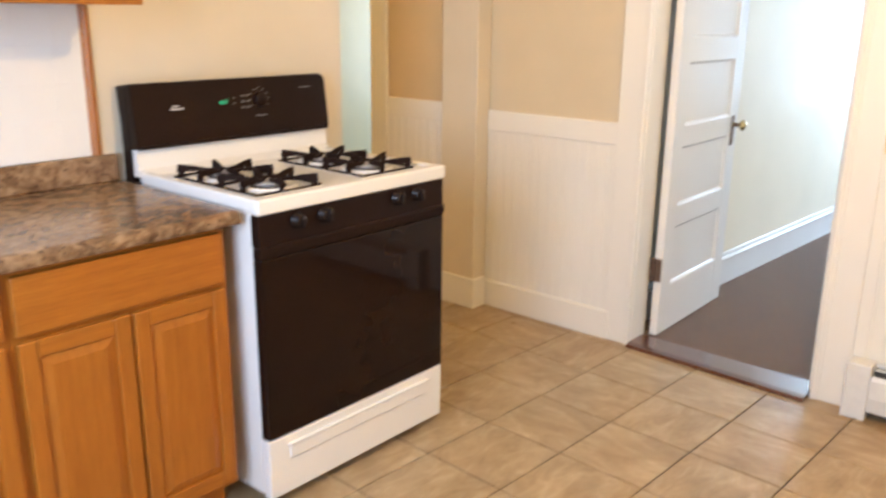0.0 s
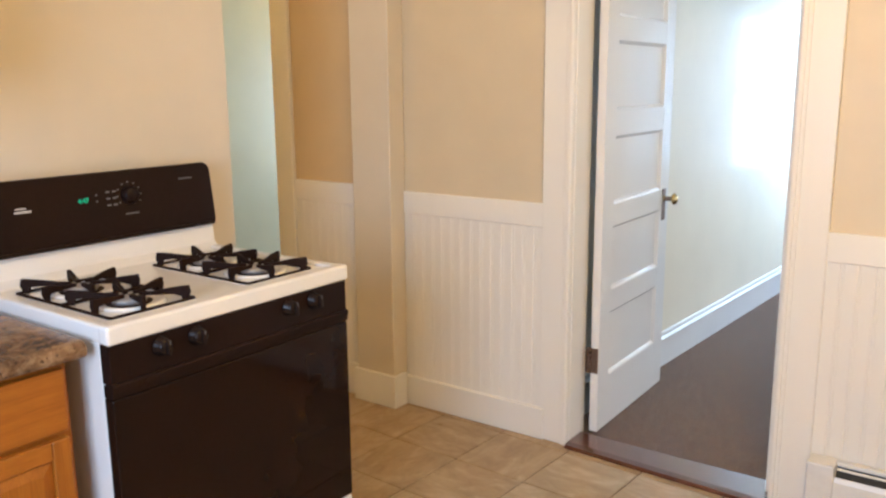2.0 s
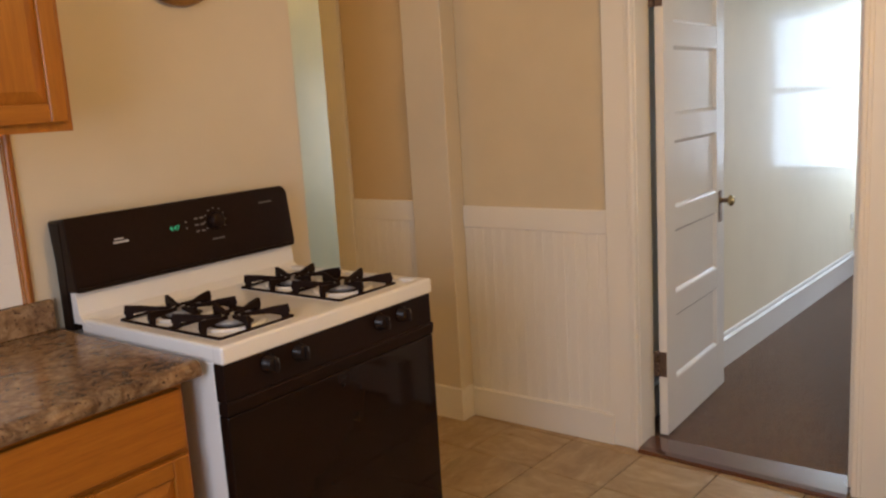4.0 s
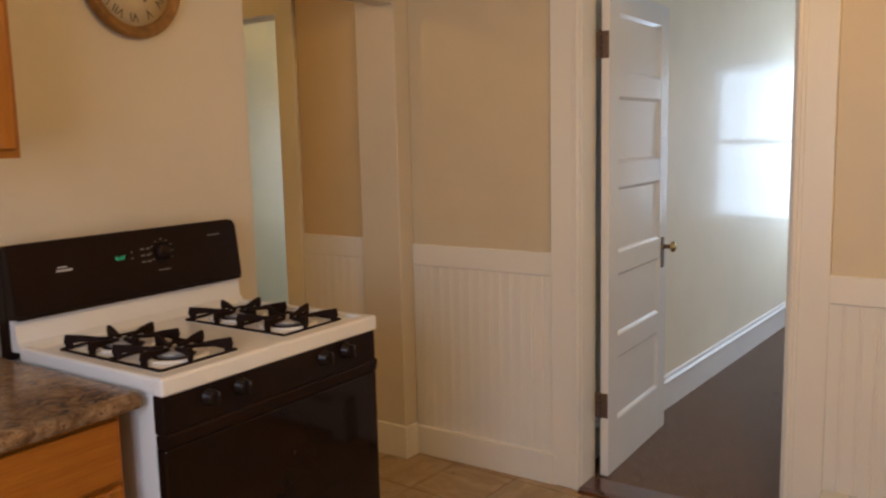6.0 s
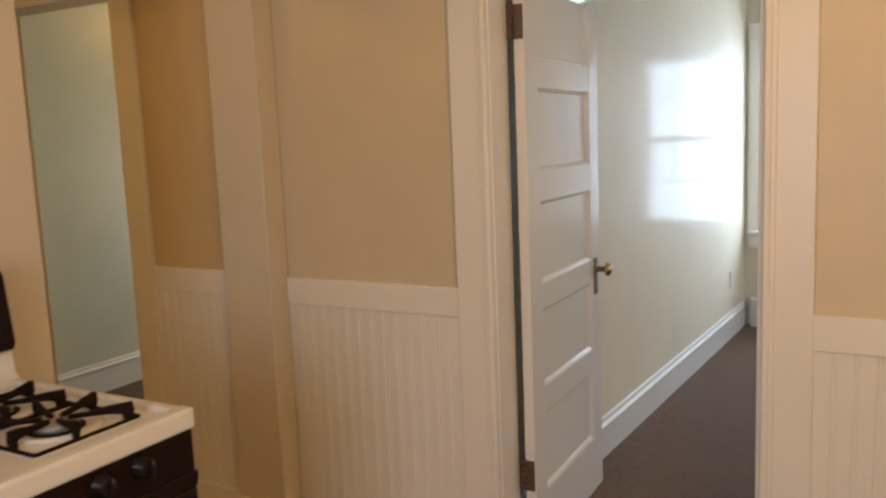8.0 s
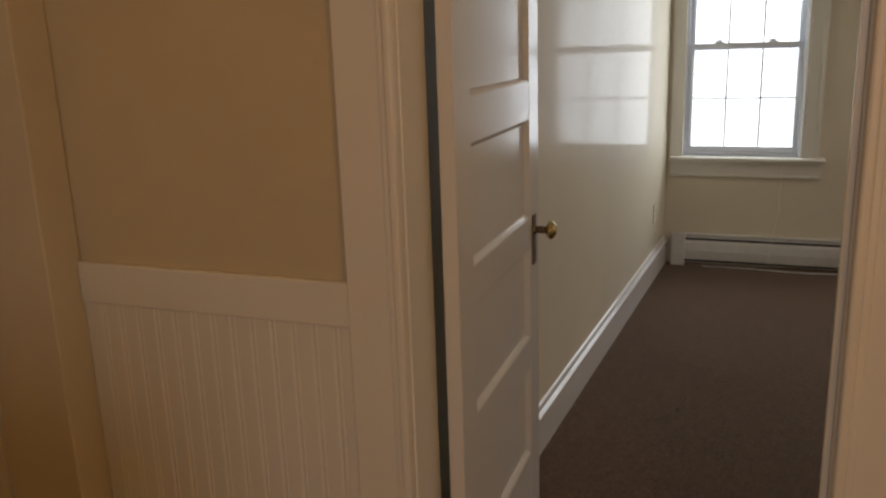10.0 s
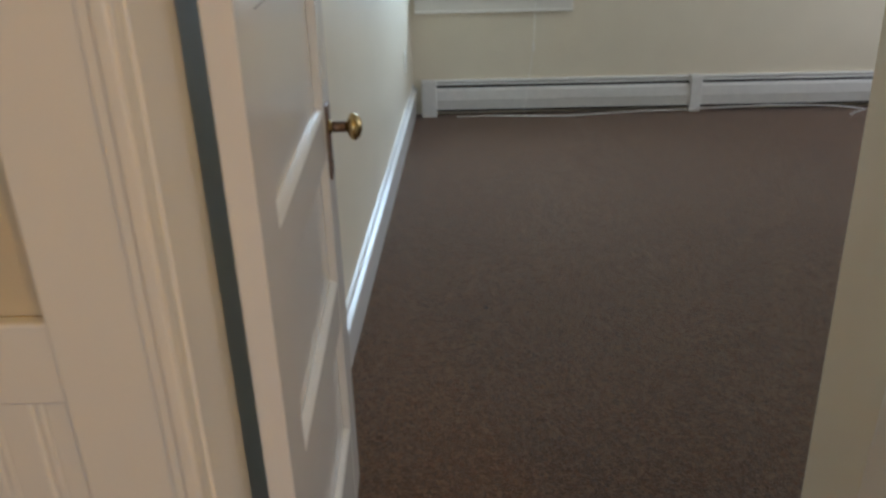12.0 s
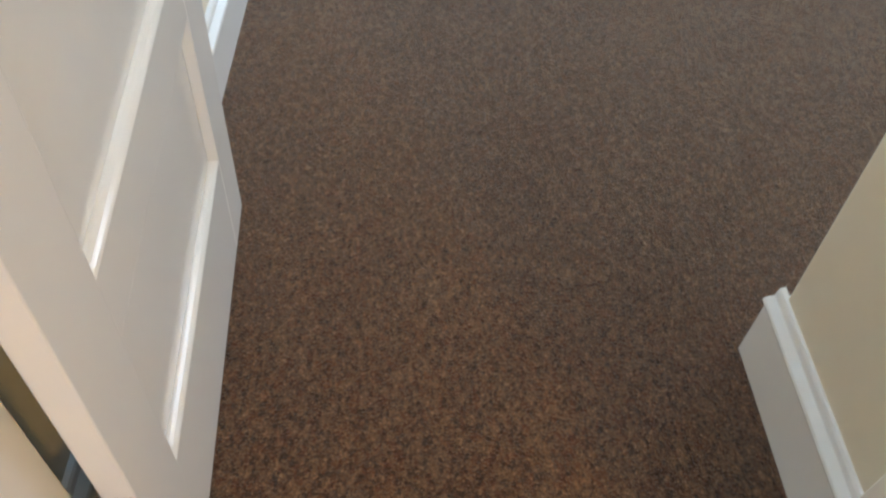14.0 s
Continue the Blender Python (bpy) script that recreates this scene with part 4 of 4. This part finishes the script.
# ---- clock ----
def clock(x, z, r):
    c = thing("wall_clock", "round wall clock with a gold-brown rim and cream face", "clock", (x, SW - 0.02, z))
    m = Matrix.Translation((x, SW - 0.001, z)) @ Matrix.Rotation(radians(90), 4, "X")
    part("rim", turned([(r * 0.97, 0.0), (r, 0.010), (r, 0.020), (r * 0.97, 0.031), (r * 0.93, 0.036), (r * 0.88, 0.034), (r * 0.84, 0.026), (r * 0.81, 0.026), (r * 0.79, 0.020), (r * 0.78, 0.012)], m, 56), GOLDRIM, c, "rounded gold-brown rim")
    part("face", turned([(r * 0.80, 0.006), (r * 0.80, 0.012), (0, 0.0125)], m, 48), CLOCKFACE, c, "cream dial")
    for k, s in enumerate(("XII", "I", "II", "III", "IV", "V", "VI", "VII", "VIII", "IX", "X", "XI")):
        a = radians(90 - 30 * k)
        t = Matrix.Translation((x + 0.62 * r * math.cos(a), SW - 0.0142, z + 0.62 * r * math.sin(a))) @ Matrix.Rotation(radians(90), 4, "X") @ Matrix.Rotation(a - radians(90), 4, "Z")
        text_part("numeral", s, r * 0.22, t, INK, c)
    for ang, ln, w in ((-52, 0.42, 0.008), (8, 0.6, 0.006)):
        d = Matrix.Translation((x, SW - 0.016, z)) @ Matrix.Rotation(radians(-ang), 4, "Y")
        bm = box(-0.02, ln * r, -0.001, 0.001, -w / 2, w / 2)
        bmesh.ops.transform(bm, matrix=d, verts=bm.verts)
        part("clock_hand", bm, INK, c)
    part("hand_pin", turned([(0.006, 0.0), (0.006, 0.019), (0, 0.02)], m, 12), INK, c)


clock(-1.395, 1.932, 0.168)


# ---- small things ----
def outlet(name, label, m, mat=OUTLET):
    o = thing(name, label, "outlet", m.translation)

    def put(bm):
        bmesh.ops.transform(bm, matrix=m, verts=bm.verts)
        return bm
    part("cover_plate", put(box(-0.035, 0.035, -0.006, 0, -0.057, 0.057, 0.003)), mat, o)
    for dz in (-0.02, 0.02):
        k = part("socket", put(box(-0.017, 0.017, -0.008, -0.004, dz - 0.014, dz + 0.014, 0.002)), mat, o)
        for dx in (-0.006, 0.006):
            part("slot", put(box(dx - 0.001, dx + 0.001, -0.0085, -0.0075, dz - 0.005, dz + 0.005)), SLOT, k)


outlet("wall_outlet", "ivory plastic wall outlet on the bedroom wall", SKEW @ Matrix.Translation((2.36, 0, 0.41)))

cord = thing("blind_cord", "thin white blind cord hanging from the window to the carpet", "cord", (3.866, -0.745, 0.01))
part("cord_line", tube([(3.90, -0.755, 1.95), (3.898, -0.755, 1.2), (3.862, -0.752, 0.715), (3.858, -0.750, 0.62), (3.866, -0.746, 0.38), (3.862, -0.72, 0.20), (3.850, -0.70, 0.03), (3.845, -0.72, 0.012), (3.838, -0.80, 0.011), (3.842, -0.90, 0.012)], 0.0016), CORDWHITE, cord)
part("tassel", turned([(0.0022, 0.43), (0.0035, 0.42), (0.0055, 0.385), (0.006, 0.378), (0.0, 0.377)], Matrix.Translation((3.866, -0.746, 0)), 12), CORDWHITE, cord, "small white plastic tassel")
blind = thing("window_blind", "raised white blind bunched under its head rail", "blind", (3.955, -0.507, 1.93))
part("head_rail", box(3.925, 3.965, -0.815, -0.20, 1.965, 2.005, 0.003), VINYL, blind)
for k in range(6):
    part("slat", box(3.928, 3.962, -0.81, -0.205, 1.915 + k * 0.008, 1.919 + k * 0.008), VINYL, blind)
solid("loose_wire", tube([(3.862, -0.32, 0.013), (3.860, -0.55, 0.014), (3.845, -0.78, 0.013), (3.838, -0.95, 0.012), (3.850, -1.15, 0.018), (3.860, -1.35, 0.024), (3.862, -1.60, 0.026), (3.864, -1.85, 0.034), (3.866, -2.10, 0.040), (3.866, -2.36, 0.034), (3.860, -2.48, 0.028), (3.846, -2.60, 0.018), (3.838, -2.625, 0.0145), (3.80, -2.565, 0.0135), (3.745, -2.50, 0.0135)], 0.0036), CORDWHITE, "white wire with a bent end along the heater", "wire")


solid("carpet_lint", turned([(0.011, 0.0078), (0.010, 0.0105), (0.005, 0.012), (0, 0.0122)], Matrix.Translation((1.695, -0.374, 0)) @ Matrix.Diagonal((1.0, 0.6, 1.0, 1.0)), 10), SLOT, "small dark tuft of lint on the brown carpet", "lint")


def ceiling_lamp(x, y):
    c = thing("ceiling_lamp", "round ceiling lamp with a frosted dome", "lamp", (x, y, CH), "ceiling lamps")
    part("base", turned([(0.15, CH - 0.001), (0.15, CH - 0.02), (0.14, CH - 0.025)], Matrix.Translation((x, y, 0)), 32), ENAMEL, c)
    part("dome", turned([(0.135, CH - 0.026), (0.12, CH - 0.055), (0.08, CH - 0.08), (0, CH - 0.09)], Matrix.Translation((x, y, 0)), 32), LAMPGLASS, c)


ceiling_lamp(-1.5, -1.3)
ceiling_lamp(1.85, 2.35)
# added unseen fixture that goes with the hall's fill bulb
ceiling_lamp(-1.55, 1.80)


# ---- floor tiles ----
def tiles():
    p = 0.312
    me = mesh_of("tile", box(-p / 2 + 0.0026, p / 2 - 0.0026, -p / 2 + 0.0026, p / 2 - 0.0026, -0.006, 0.0, 0.0015, 1), TILE)
    lay = Matrix.Translation((-0.372, 0.008, 0)) @ Matrix.Rotation(radians(-2.8), 4, "Z")
    rnd = random.Random(4)
    for i in range(-15, 3):
        for j in range(-12, 10):
            m = lay @ Matrix.Translation(((i + 0.5) * p, (j + 0.5) * p, rnd.uniform(-0.0006, 0.0004)))
            x, y = m.translation.x, m.translation.y
            if x > 0.165 or x < KX0 - 0.14 or y < KY0 - 0.14 or y > 2.72 or (y > SW + 0.1 and x < -2.25):
                continue
            ob = new("tile", me)
            ob.parent = kitchen_floor
            ob.matrix_basis = m @ Matrix.Rotation(rnd.randrange(4) * math.pi / 2, 4, "Z")


tiles()
